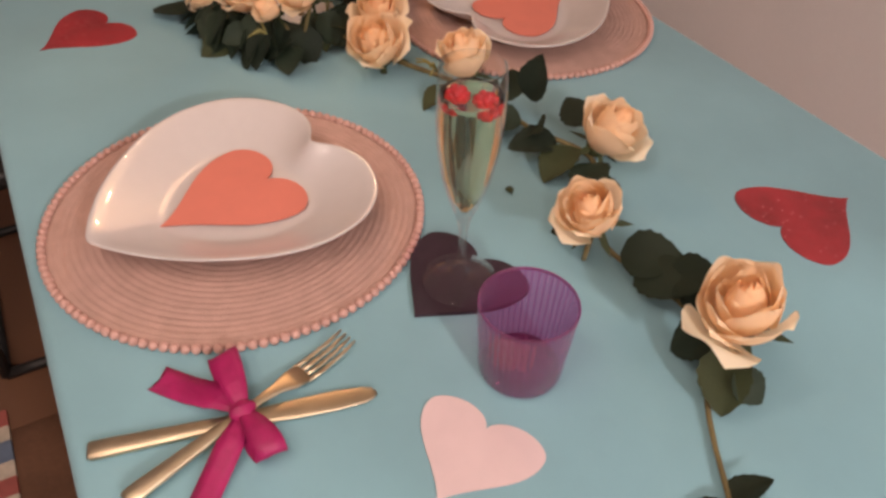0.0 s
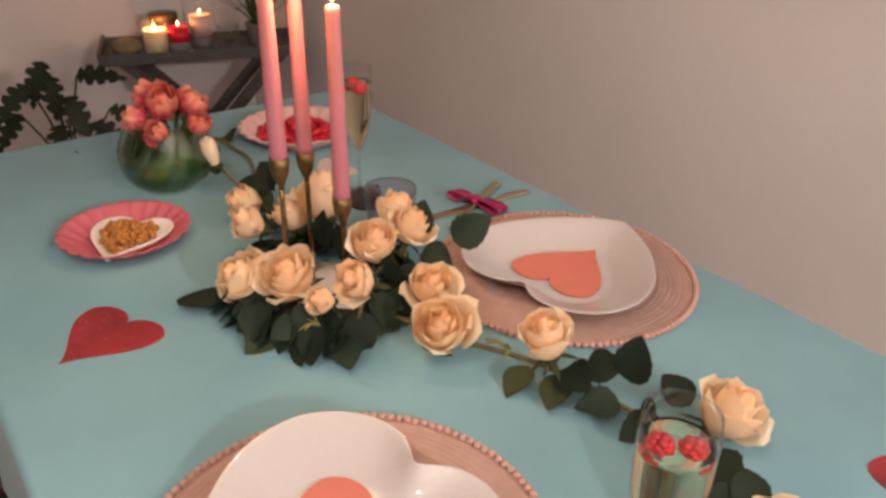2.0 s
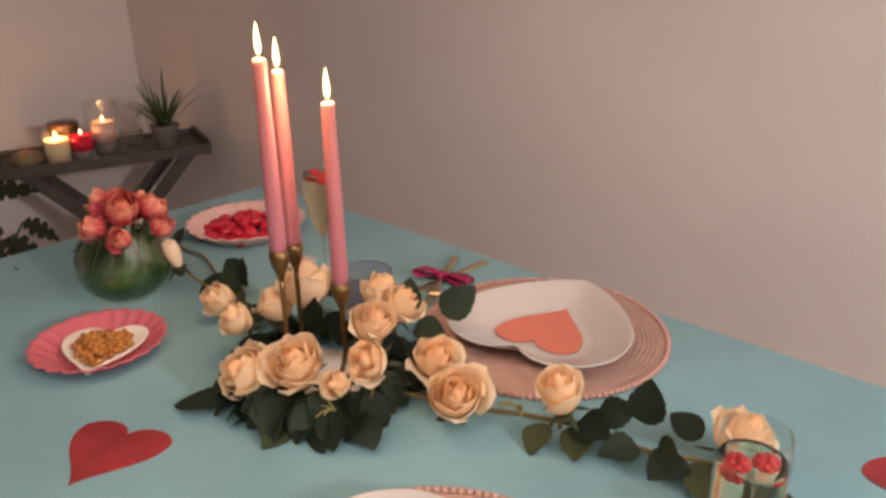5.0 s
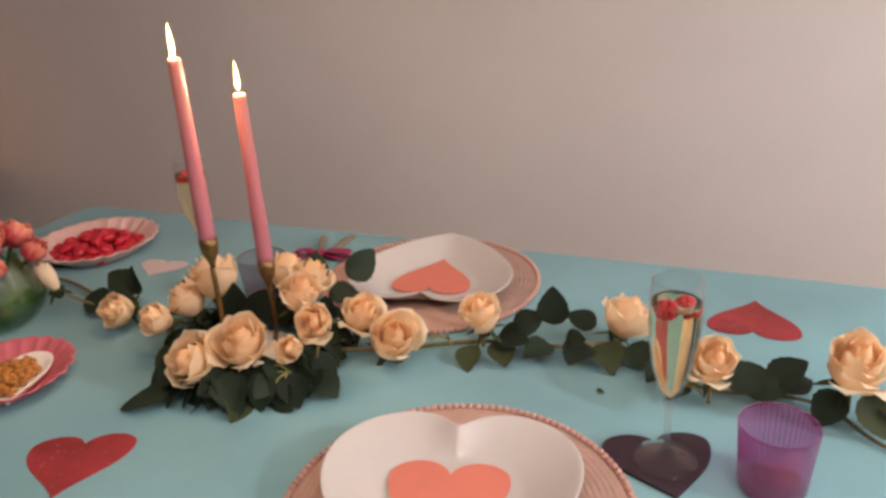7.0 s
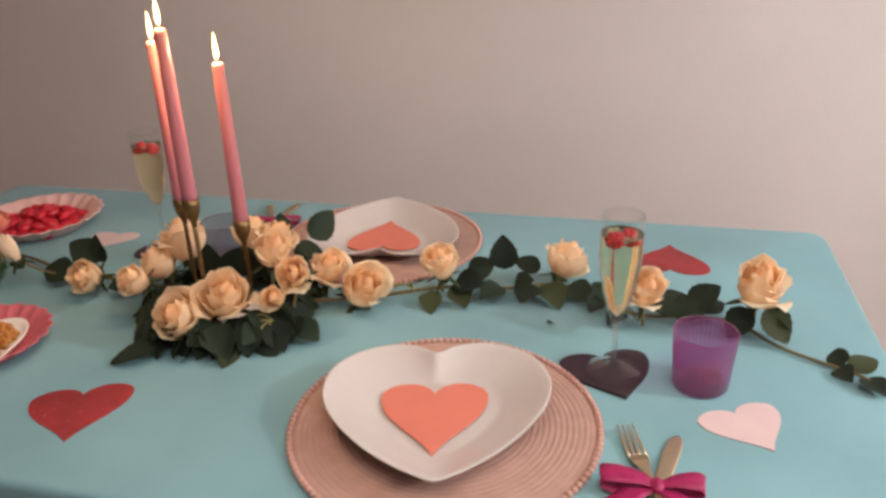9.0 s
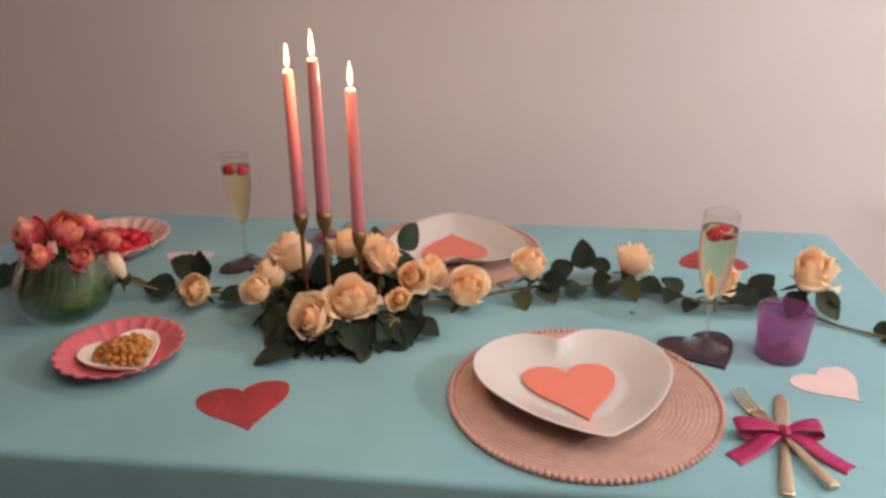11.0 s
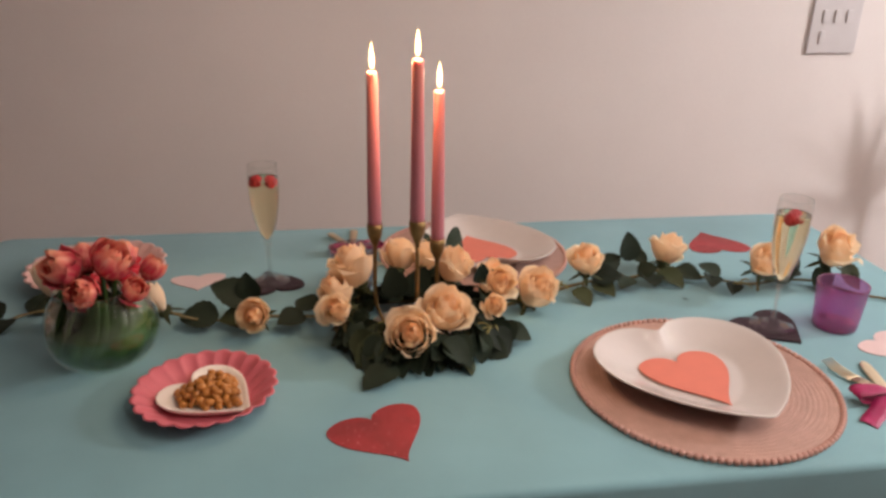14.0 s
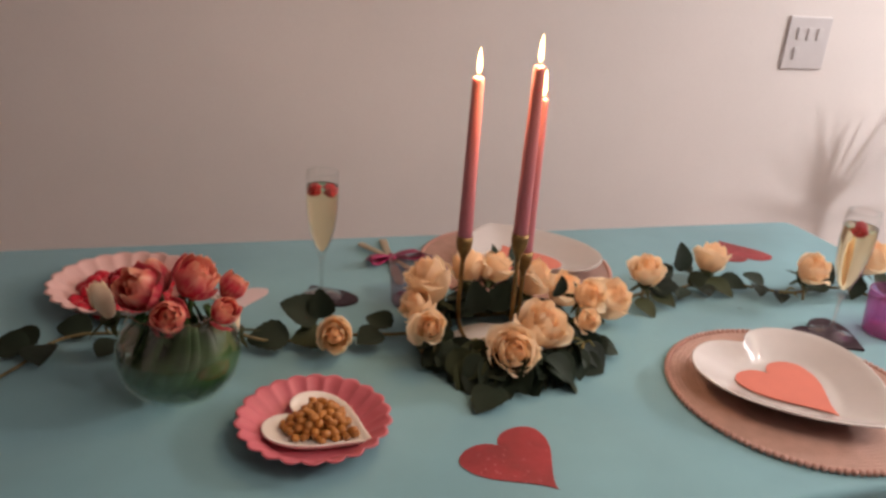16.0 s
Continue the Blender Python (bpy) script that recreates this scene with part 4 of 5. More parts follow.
part("stem", tube(bmesh.new(), spline([(-1.640, 0.421, 0.760), (-1.640, 0.385, 0.785), (-1.634, 0.350, 0.815), (-1.632, 0.341, 0.832)], 4), 0.0022, 6), M_STEM, gar)
rose_at(gar, (-0.956, 0.242, 0.822), (0.1, -0.8, 0.45), 0.044, 91, 0.4)
part("stem", tube(bmesh.new(), spline([(-0.97, 0.28, 0.768), (-0.960, 0.266, 0.79), (-0.956, 0.254, 0.813)], 4), 0.002, 6), M_STEM, gar)

# leaves: base, direction, upper side, length
LEAF_LIST = [
    ((-0.996, 0.470, 0.815), (0.45, 0.50, 0.50), (0.7, -0.6, 0.35), 0.062, 0), ((-1.040, 0.440, 0.815), (0.10, 0.15, 0.9), (0.7, -0.65, 0.2), 0.052, 1),
    ((-1.010, 0.430, 0.806), (0.75, 0.10, 0.05), (0.3, -0.5, 0.8), 0.050, 2), ((-0.658, 0.448, 0.795), (-0.05, 0.10, 1.0), (0.15, -1.0, 0.2), 0.056, 3),
    ((-1.338, 0.368, 0.792), (-0.85, -0.1, 0.50), (0.0, -0.75, 0.65), 0.064, 0), ((-1.332, 0.366, 0.790), (-0.15, 0.0, 0.85), (-0.2, -0.9, 0.4), 0.050, 1),
    ((-1.113, 0.178, 0.764), (-0.70, -0.60, -0.10), (0, 0, 1), 0.066, 4), ((-1.128, 0.215, 0.780), (-0.55, -0.6, -0.45), (-0.3, -0.5, 0.8), 0.052, 0),
    ((-1.03, 0.205, 0.788), (0.25, -0.7, -0.62), (0, -0.8, 0.6), 0.046, 1), ((-0.985, 0.220, 0.792), (0.1, -0.6, -0.7), (0.2, -0.8, 0.6), 0.050, 2),
    ((-0.960, 0.235, 0.788), (0.5, -0.5, -0.6), (0.3, -0.7, 0.6), 0.050, 3), ((-0.935, 0.262, 0.776), (0.80, -0.45, -0.22), (0.2, -0.4, 0.9), 0.050, 4),
    ((-1.165, 0.238, 0.795), (0.25, -0.55, -0.65), (-0.3, -0.9, 0.4), 0.056, 5), ((-1.150, 0.250, 0.790), (0.6, -0.35, -0.3), (0, -0.6, 0.8), 0.050, 6),
    ((-1.100, 0.330, 0.800), (-0.1, -0.1, 0.9), (0.1, -1, 0.1), 0.056, 0), ((-1.075, 0.335, 0.800), (0.35, -0.1, 0.8), (0.0, -1, 0.2), 0.058, 1),
    ((-1.045, 0.350, 0.795), (0.3, 0.2, 0.7), (0.3, -0.9, 0.3), 0.050, 2), ((-0.960, 0.345, 0.812), (0.1, -0.2, 0.85), (0.3, -0.9, 0.3), 0.040, 3),
    ((-0.735, 0.430, 0.775), (0.75, -0.35, 0.25), (-0.1, -0.5, 0.85), 0.056, 0), ((-0.730, 0.425, 0.770), (0.35, -0.75, -0.1), (0, -0.4, 0.9), 0.054, 6),
    ((-0.770, 0.405, 0.768), (0.25, -0.85, -0.15), (0, -0.4, 0.9), 0.048, 7), ((-0.715, 0.442, 0.785), (0.75, 0.15, 0.40), (0.1, -0.8, 0.6), 0.048, 4),
    ((-0.640, 0.447, 0.772), (0.55, -0.35, 0.35), (-0.2, -0.7, 0.7), 0.040, 1), ((-0.660, 0.440, 0.768), (-0.45, -0.75, 0.10), (0, -0.5, 0.9), 0.050, 2),
    ((-0.612, 0.455, 0.768), (-0.20, -0.85, 0.05), (0, -0.5, 0.9), 0.058, 3), ((-0.590, 0.460, 0.770), (0.35, -0.80, -0.05), (0, -0.4, 0.9), 0.060, 5),
    ((-0.560, 0.465, 0.766), (0.70, -0.60, 0.05), (0, -0.4, 0.9), 0.056, 0), ((-0.605, 0.485, 0.782), (-0.85, 0.05, 0.30), (0, -0.5, 0.9), 0.045, 4),
    ((-0.500, 0.430, 0.768), (-0.35, -0.85, 0.10), (0, -0.4, 0.9), 0.046, 2), ((-0.485, 0.425, 0.770), (-0.6, 0.35, 0.30), (0, -0.4, 0.9), 0.044, 3),
    ((-0.470, 0.395, 0.766), (-0.55, -0.80, 0.0), (0, -0.2, 1), 0.038, 0), ((-0.425, 0.395, 0.772), (0.60, 0.45, 0.20), (0, -0.6, 0.8), 0.060, 1),
    ((-0.405, 0.405, 0.770), (0.90, -0.05, 0.22), (-0.1, -0.5, 0.9), 0.058, 4), ((-0.375, 0.412, 0.775), (0.55, 0.10, 0.55), (-0.4, -0.8, 0.5), 0.052, 2),
    ((-0.360, 0.410, 0.768), (0.70, 0.60, 0.20), (-0.2, -0.5, 0.9), 0.046, 3), ((-0.300, 0.392, 0.792), (-0.35, -0.40, -0.62), (-0.2, -0.85, 0.4), 0.050, 0),
    ((-0.278, 0.380, 0.800), (0.45, -0.40, -0.55), (0.2, -0.75, 0.5), 0.056, 6), ((-0.262, 0.372, 0.790), (0.55, 0.30, -0.35), (0.3, -0.4, 0.85), 0.036, 0),
    ((-0.192, 0.311, 0.757), (0.10, 0.85, 0.35), (-0.5, -0.4, 0.7), 0.036, 1), ((-0.192, 0.311, 0.757), (0.1, -0.85, 0.20), (-0.5, -0.2, 0.8), 0.036, 2),
    ((-0.180, 0.304, 0.758), (0.75, 0.45, 0.30), (-0.3, -0.4, 0.8), 0.044, 5), ((-0.166, 0.292, 0.757), (0.30, -0.75, 0.15), (0, -0.2, 0.9), 0.042, 0),
    ((-1.385, 0.352, 0.772), (-0.95, -0.10, 0.10), (0, -0.6, 0.8), 0.062, 0), ((-1.33, 0.358, 0.768), (-0.90, -0.35, 0.12), (0, -0.6, 0.8), 0.056, 7),
    ((-1.25, 0.345, 0.772), (-0.7, -0.6, 0.05), (0, -0.5, 0.9), 0.052, 1), ((-1.23, 0.350, 0.775), (-0.6, 0.6, 0.2), (0, -0.5, 0.9), 0.050, 2),
    ((-1.665, 0.435, 0.762), (-0.95, 0.15, 0.12), (0, -0.6, 0.8), 0.054, 0), ((-1.735, 0.405, 0.760), (-0.60, 0.50, 0.15), (0, -0.6, 0.8), 0.048, 1),
    ((-1.743, 0.392, 0.760), (-0.95, 0.25, 0.12), (0, -0.5, 0.9), 0.058, 2), ((-1.730, 0.400, 0.760), (0.10, -0.95, 0.10), (0, -0.3, 0.95), 0.060, 3),
    ((-1.630, 0.395, 0.762), (-0.35, -0.85, 0.10), (0, -0.5, 0.9), 0.050, 4), ((-1.775, 0.315, 0.757), (-0.7, -0.5, 0.15), (0, -0.3, 0.95), 0.045, 0),
]
rnd = random.Random(77)
for b, d, u, ln, kd in LEAF_LIST:
    leaf_at(gar, b, d, u, ln, kd)
for k in range(70):
    a = 6.2832 * k / 70 + rnd.uniform(-0.08, 0.08)
    rr = rnd.uniform(0.75, 1.05)
    bx, by = -1.066 + 0.100 * rr * math.cos(a), 0.308 + 0.088 * rr * math.sin(a)
    tilt = rnd.uniform(-0.30, 0.15)
    leaf_at(gar, (bx, by, TOP + rnd.uniform(0.016, 0.038)), (math.cos(a + rnd.uniform(-0.5, 0.5)), math.sin(a + rnd.uniform(-0.5, 0.5)), tilt),
            (rnd.uniform(-0.3, 0.3), rnd.uniform(-0.5, 0.1), 1), rnd.uniform(0.036, 0.052), kind=rnd.choice((0, 1, 2, 3, 4, 0, 1, 2, 5, 6)))

for k in range(58):
    a = 6.2832 * k / 58 + rnd.uniform(-0.06, 0.06)
    rr = rnd.uniform(0.72, 1.0)
    bx, by = -1.066 + 0.120 * rr * math.cos(a), 0.308 + 0.108 * rr * math.sin(a)
    out = rnd.uniform(0.35, 0.8)
    leaf_at(gar, (bx, by, TOP + rnd.uniform(0.030, 0.052)), (out * math.cos(a + rnd.uniform(-0.7, 0.7)), out * math.sin(a + rnd.uniform(-0.7, 0.7)), -0.55),
            (0.7 * math.cos(a) + rnd.uniform(-0.3, 0.3), 0.7 * math.sin(a) + rnd.uniform(-0.3, 0.3), 0.6), rnd.uniform(0.042, 0.058), kind=rnd.choice((0, 1, 2, 3, 4, 0, 1, 5)))
for k in range(30):
    u = rnd.random()
    bx, by = -1.135 + 0.205 * u, 0.225 - 0.030 * math.sin(3.1 * u) + 0.035 * u * u + rnd.uniform(-0.012, 0.02)
    a = -2.3 + 1.6 * u + rnd.uniform(-0.9, 0.9)
    leaf_at(gar, (bx, by, TOP + rnd.uniform(0.012, 0.046)), (math.cos(a), math.sin(a), rnd.uniform(-0.75, 0.05)),
            (rnd.uniform(-0.8, 0.8), rnd.uniform(-0.9, 0.0), rnd.uniform(0.2, 0.9)), rnd.uniform(0.034, 0.054), kind=rnd.choice((0, 1, 2, 3, 4, 5)))
# thin yellow-green twigs among the leaves
for (x, y, z), n in (((-0.958, 0.238, 0.786), 5), ((-0.800, 0.404, 0.772), 5), ((-0.470, 0.388, 0.768), 3), ((-1.115, 0.262, 0.790), 3)):
    for q in range(n):
        e = Vector((rnd.uniform(-0.030, 0.034), rnd.uniform(-0.026, 0.006), rnd.uniform(-0.012, 0.014)))
        p0 = Vector((x, y, z))
        part("twig", tube(bmesh.new(), spline([p0, p0 + e * 0.5 + Vector((0, 0, 0.006)), p0 + e], 4), 0.0015, 6, 0.7), M_SPRIG, gar)


# ---- scraps fallen on the cloth ----
def scrap(x, y, length, turn, label, mesh):
    ob = new("leaf_scrap", mesh)
    ob.matrix_basis = pose(x, y, TOP + 0.0022, 0, 8, turn) @ Matrix.Scale(length, 4)
    return tagged(ob, label, "leaf scrap", "scraps on the cloth")


scrap(-0.579, 0.367, 0.014, 40, "tiny green leaf scrap lying on the cloth", LEAVES[5])
scrap(-1.798, 0.169, 0.013, 110, "tiny dark leaf scrap lying on the cloth", LEAVES[0])

# ---- vase of tulips ----
VX, VY = -1.536, 0.262
vase = thing("globe_vase", "clear glass globe vase holding coral tulips", "vase", at=(VX, VY, TOP))
VS, VZ = 0.895, 0.945
outer = [(0, 0.0), (0.040, 0.0), (0.052, 0.004), (0.072, 0.018), (0.085, 0.038), (0.0895, 0.060), (0.086, 0.085), (0.076, 0.108), (0.066, 0.122), (0.0645, 0.130), (0.0655, 0.1335)]
inner = [(0.0630, 0.1335), (0.0622, 0.130)]
g = part("bowl", lathe([(r * VS, z * VZ) for r, z in outer + inner], 64), M_VASE, vase)
g.visible_shadow = False
wat = [(0, 0.0064), (0.0378, 0.0064), (0.0497, 0.009), (0.0686, 0.0214), (0.0818, 0.0393), (0.0861, 0.060), (0.0842, 0.080), (0, 0.080)]
w = part("water", lathe([(r * VS, z * VZ) for r, z in wat], 64), M_WATER, vase)
w.visible_shadow = False
bunch = thing("tulip_bunch", "bunch of coral and red double tulips in a globe vase", "tulips", at=(VX, VY, TOP))
rnd = random.Random(5)


TULIPS = [swirl("tulip_head", M_TULIP, 2.2, 0.002, 0.0112, 0.0350, s) for s in (1, 2, 3)]
TUL_P = petals("petal", M_TULIP, [(0.0165, 0.0375, 0.0, 62, 0.0, -0.0050, 0.0002), (0.0215, 0.0375, 0.0, 60, 0.0, -0.0070, 0.0003), (0.0235, 0.0300, -0.001, 48, 0.0010, -0.0030, 0.0016)], 0.02)
# each head: its middle over the vase's foot, the way it opens, its width, and how many loose outer petals it has
HEADS = [((0.024, 0.002, 0.163), (0.55, -0.20, 0.80), 0.060, 2), ((-0.043, 0.000, 0.154), (-0.55, -0.55, 0.62), 0.060, 4), ((-0.008, -0.038, 0.130), (-0.05, -0.86, 0.50), 0.048, 2),
         ((0.059, -0.025, 0.126), (0.50, -0.52, 0.68), 0.043, 1), ((0.070, 0.042, 0.130), (0.62, 0.25, 0.74), 0.044, 1), ((0.026, 0.052, 0.150), (0.30, 0.50, 0.80), 0.050, 2),
         ((-0.030, 0.056, 0.140), (-0.35, 0.75, 0.55), 0.050, 2)]
for i, (c, d, wide, loose) in enumerate(HEADS):
    c, d = Vector(c), Vector(d).normalized()
    m = Matrix.Translation(c) @ facing(d) @ pose(0, 0, 0, 0, 0, rnd.uniform(0, 360)) @ Matrix.Scale(wide / 0.045, 4) @ pose(0, 0, -0.019)
    head = share("tulip_head", TULIPS[i % 3], m, bunch)
    for row, n in zip(TUL_P, (4, 4, loose)):
        s = rnd.uniform(0, 360)
        for q in range(n):
            share("petal", row[rnd.randrange(4)], pose(0, 0, 0, 0, 0, s + 360 * q / n + rnd.uniform(-12, 12)) @ pose(0, 0, rnd.uniform(-0.0015, 0.0015), rnd.uniform(-4, 4), rnd.uniform(-3, 5), 0), head)
    base = c - d * 0.020 * wide / 0.044
    foot = Vector((-c.x * 0.45 + rnd.uniform(-0.01, 0.01), -c.y * 0.45, 0.012))
    part("stem", tube(bmesh.new(), spline([foot, (c.x * 0.35, c.y * 0.35, 0.075), base], 6), 0.0036, 8), M_GREEN, bunch)
for k in range(20):
    a = 6.2832 * k / 20 + rnd.uniform(-0.2, 0.2)
    r1 = rnd.uniform(0.054, 0.069)
    pts = spline([(0.02 * math.cos(a + 0.5), 0.02 * math.sin(a + 0.5), 0.015), (r1 * 0.85 * math.cos(a), r1 * 0.85 * math.sin(a), 0.038), (r1 * 0.92 * math.cos(a + 0.5), r1 * 0.92 * math.sin(a + 0.5), 0.076),
                  (0.042 * math.cos(a + 0.8), 0.046 * math.sin(a + 0.8), rnd.uniform(0.104, 0.126))], 5)
    wd = [0.012 + 0.026 * math.sin(math.pi * min(1, 0.1 + 0.9 * i / (len(pts) - 1))) for i in range(len(pts))]
    part("tulip_leaf", strip(pts, wd, (-math.sin(a), math.cos(a), 0.15), 0.0012), M_GREEN, bunch)


# ---- scalloped dishes ----
def scalloped_dish(x, y, r, material, label, name="dish"):
    t = thing(name, label, "dish", "scalloped dishes", (x, y, TOP))
    k = r / 0.1
    prof = [(0, 0.0008), (0.060, 0.0008), (0.066, 0.003), (0.085, 0.016), (0.097, 0.0245), (0.100, 0.0262), (0.0992, 0.0278), (0.095, 0.0262), (0.083, 0.0182), (0.065, 0.0052), (0.060, 0.0030), (0, 0.0028)]
    amp = [0, 0, 0.03, 0.055, 0.065, 0.068, 0.068, 0.065, 0.055, 0.03, 0, 0]
    part("body", lathe([(a * k, b * k) for a, b in prof], 176, wave=lambda a, i: 1 + amp[i] * (abs(math.cos(11 * a)) - 0.6)), material, t)
    return t


scalloped_dish(-1.3755, 0.1365, 0.095, M_PINKDISH, "pink scalloped dish holding a small heart bowl")
scalloped_dish(-1.629, 0.564, 0.119, M_PALEDISH, "pale blush scalloped dish filled with red sweets")
hb = thing("heart_bowl", "small white heart bowl full of roasted nuts", "bowl")
tipn, notchn = (-1.310, 0.086), (-1.393, 0.156)
base = heart_at(tipn, notchn, 0.123, 0.85, 0.72)
for _ in range(4):
    base = [(base[i - 1] + base[i] * 2 + base[(i + 1) % len(base)]) / 4 for i in range(len(base))]
cc = Vector(tipn) * 0.38 + Vector(notchn) * 0.62
bm = bmesh.new()
loft(bm, [[(cc.x + (p.x - cc.x) * s, cc.y + (p.y - cc.y) * s, TOP + z) for p in base] for s, z in ((0.60, 0.0036), (0.80, 0.0045), (0.95, 0.010), (1.0, 0.0145), (0.995, 0.0160), (0.97, 0.0162), (0.86, 0.0125), (0.78, 0.0105), (0.4, 0.0095))])
part("bowl", bm, M_WHITE, hb)
nut_bm = bmesh.new()
bmesh.ops.create_icosphere(nut_bm, subdivisions=2, radius=1)
for v in nut_bm.verts:
    v.co = Vector((v.co.x * 0.0072, v.co.y * 0.0053, v.co.z * 0.0048)) * (1 + 0.10 * noise.noise(v.co * 1.7))
NUT = mesh_of("nut", nut_bm, M_NUT)


def inside(p, poly):
    c = False
    for i in range(len(poly)):
        a, b = poly[i - 1], poly[i]
        if (a.y > p.y) != (b.y > p.y) and p.x < (b.x - a.x) * (p.y - a.y) / (b.y - a.y) + a.x:
            c = not c
    return c


nuts = thing("nuts", "heap of golden roasted nuts in a heart bowl", "nuts")
inner_heart = [cc + (p - cc) * 0.66 for p in base]
rnd = random.Random(9)
placed = []
for layer, (zz, shrink, want) in enumerate(((0.0145, 1.02, 64), (0.0200, 0.90, 50), (0.0255, 0.68, 30), (0.0300, 0.40, 10))):
    poly = [cc + (p - cc) * shrink for p in inner_heart]
    tries, done = 0, 0
    while done < want and tries < 4000:
        tries += 1
        p = Vector((cc.x + rnd.uniform(-0.08, 0.08), cc.y + rnd.uniform(-0.08, 0.08)))
        if inside(p, poly) and all((p - q).length > 0.0084 for q, l in placed if l == layer):
            placed.append((p, layer))
            done += 1
            share("nut", NUT, pose(p.x, p.y, TOP + zz + rnd.uniform(-0.001, 0.002), rnd.uniform(-35, 35), rnd.uniform(-35, 35), rnd.uniform(0, 360)), nuts)

sw_bm = bmesh.new()
bmesh.ops.create_icosphere(sw_bm, subdivisions=3, radius=1)
for v in sw_bm.verts:
    x, y, z = v.co
    v.co = Vector((x * 0.0135, (y + 0.35 * abs(x)) * 0.0125, z * 0.0085)) * (1 + 0.07 * noise.noise(v.co * 3))
SWEET = mesh_of("sweet", sw_bm, M_SWEET)
sweets = thing("sweets", "heap of shiny red foil-wrapped sweets", "sweets")
placed = []
for layer, (zz, rad, want) in enumerate(((0.0115, 0.082, 30), (0.0225, 0.062, 18), (0.0320, 0.030, 5))):
    tries, done = 0, 0
    while done < want and tries < 3000:
        tries += 1
        a, q = rnd.uniform(0, 6.283), rad * math.sqrt(rnd.random())
        p = Vector((-1.629 + q * math.cos(a), 0.564 + q * math.sin(a)))
        if all((p - o).length > 0.0205 for o, l in placed if l == layer):
            placed.append((p, layer))
            done += 1
            share("sweet", SWEET, pose(p.x, p.y, TOP + zz + rnd.uniform(-0.001, 0.002), rnd.uniform(-30, 30), rnd.uniform(-30, 30), rnd.uniform(0, 360)), sweets)

# ---- switch on the long wall ----
swp = thing("light_switch", "pale square wall switch plate with four rockers", "light switch", at=(0.226, WALL_Y, 1.131))
part("plate", boxes((-0.075, 0.075, -0.009, 0.0, -0.076, 0.076), bevel=0.003), M_SWITCH, swp, smooth=False)
for x, z in ((-0.036, 0.027), (0.0, 0.027), (0.036, 0.027), (-0.036, -0.030)):
    part("rocker", boxes((x - 0.0085, x + 0.0085, -0.0135, -0.009, z - 0.017, z + 0.017), bevel=0.0018), M_SWITCH, swp, smooth=False)

# ---- the corner: tray table, candle jars, plants ----
TRZ = 0.625
FL, FR = Vector((-3.028, 0.541)), Vector((-2.814, 1.177))
ux = (FR - FL).normalized()
ang = math.degrees(math.atan2(ux.y, ux.x))
TW, TD = (FR - FL).length, 0.27
tray = thing("tray_table", "grey washed wooden folding tray table in the corner", "tray table", at=(FL.x, FL.y, 0), turn=ang)
part("top", boxes((0, TW, 0, TD, TRZ - 0.035, TRZ - 0.018), bevel=0.003), M_GREYWOOD, tray, smooth=False)
for b in ((0, TW, -0.012, 0, TRZ - 0.038, TRZ), (0, TW, TD, TD + 0.012, TRZ - 0.038, TRZ), (-0.012, 0, -0.012, TD + 0.012, TRZ - 0.038, TRZ + 0.010), (TW, TW + 0.012, -0.012, TD + 0.012, TRZ - 0.038, TRZ + 0.010)):
    part("rim", boxes(b, bevel=0.002), M_GREYWOOD, tray, smooth=False)
for y0 in (0.02, TD - 0.05):
    for s in (0, 1):
        x0, x1 = (0.06, TW - 0.06) if s == 0 else (TW - 0.06, 0.06)
        yy = y0 + (0.0 if s == 0 else 0.026)
        bm = bmesh.new()
        loft(bm, [[(x0 - 0.028, yy, 0), (x0 + 0.028, yy, 0), (x0 + 0.028, yy + 0.022, 0), (x0 - 0.028, yy + 0.022, 0)],
                  [(x1 - 0.028, yy, TRZ - 0.036), (x1 + 0.028, yy, TRZ - 0.036), (x1 + 0.028, yy + 0.022, TRZ - 0.036), (x1 - 0.028, yy + 0.022, TRZ - 0.036)]])
        part("leg", bm, M_GREYWOOD, tray, smooth=False)
TM = pose(FL.x, FL.y, TRZ - 0.018, 0, 0, ang)


def on_tray(x, y):
    p = TM @ Vector((x, y, 0))
    return p.x, p.y, p.z


def jar(x, y, r, h, wax, fill, label, lid=None, lit=False, glass=M_GLASS, power=0.0, core=0.92, foot=None):
    t = thing("candle_jar", label, "candle", "candle jars", on_tray(x, y))
    if glass:
        g = part("jar", lathe([(0, 0), (r * 0.9, 0), (r, 0.006), (r, h - 0.004), (r * 0.97, h), (r * 0.94, h - 0.002), (r * 0.94, h - 0.008)], 32), glass, t)
        g.visible_shadow = False
    z0 = foot or 0.0065
    part("wax", lathe([(0, z0), (r * core, z0 + 0.001), (r * core, fill), (r * core * 0.93, fill - 0.002), (0, fill - 0.003)], 28), wax, t)
    if foot:
        part("foot", lathe([(0, 0), (r * core, 0), (r * core, foot), (0, foot)], 28), M_POT, t, "grey base")
    if lid:
        part("lid", lathe([(0, h), (r * 1.02, h), (r * 1.04, h + 0.004), (r * 1.04, h + 0.022), (r, h + 0.026), (0, h + 0.026)], 28), lid, t)
    if lit:
        f = part("flame", lathe([(0, 0.001), (0.003, 0.003), (0.0042, 0.007), (0.0034, 0.012), (0.0014, 0.017), (0, 0.020)], 14, at=(0, 0, fill)), M_FLAME, t, "small candle flame")
        f.visible_shadow = False
        x_, y_, z_ = on_tray(x, y)
        lamp("flame_light", "POINT", pose(x_, y_, z_ + fill + 0.022), power, (1.0, 0.46, 0.17), 0.010)
    return t


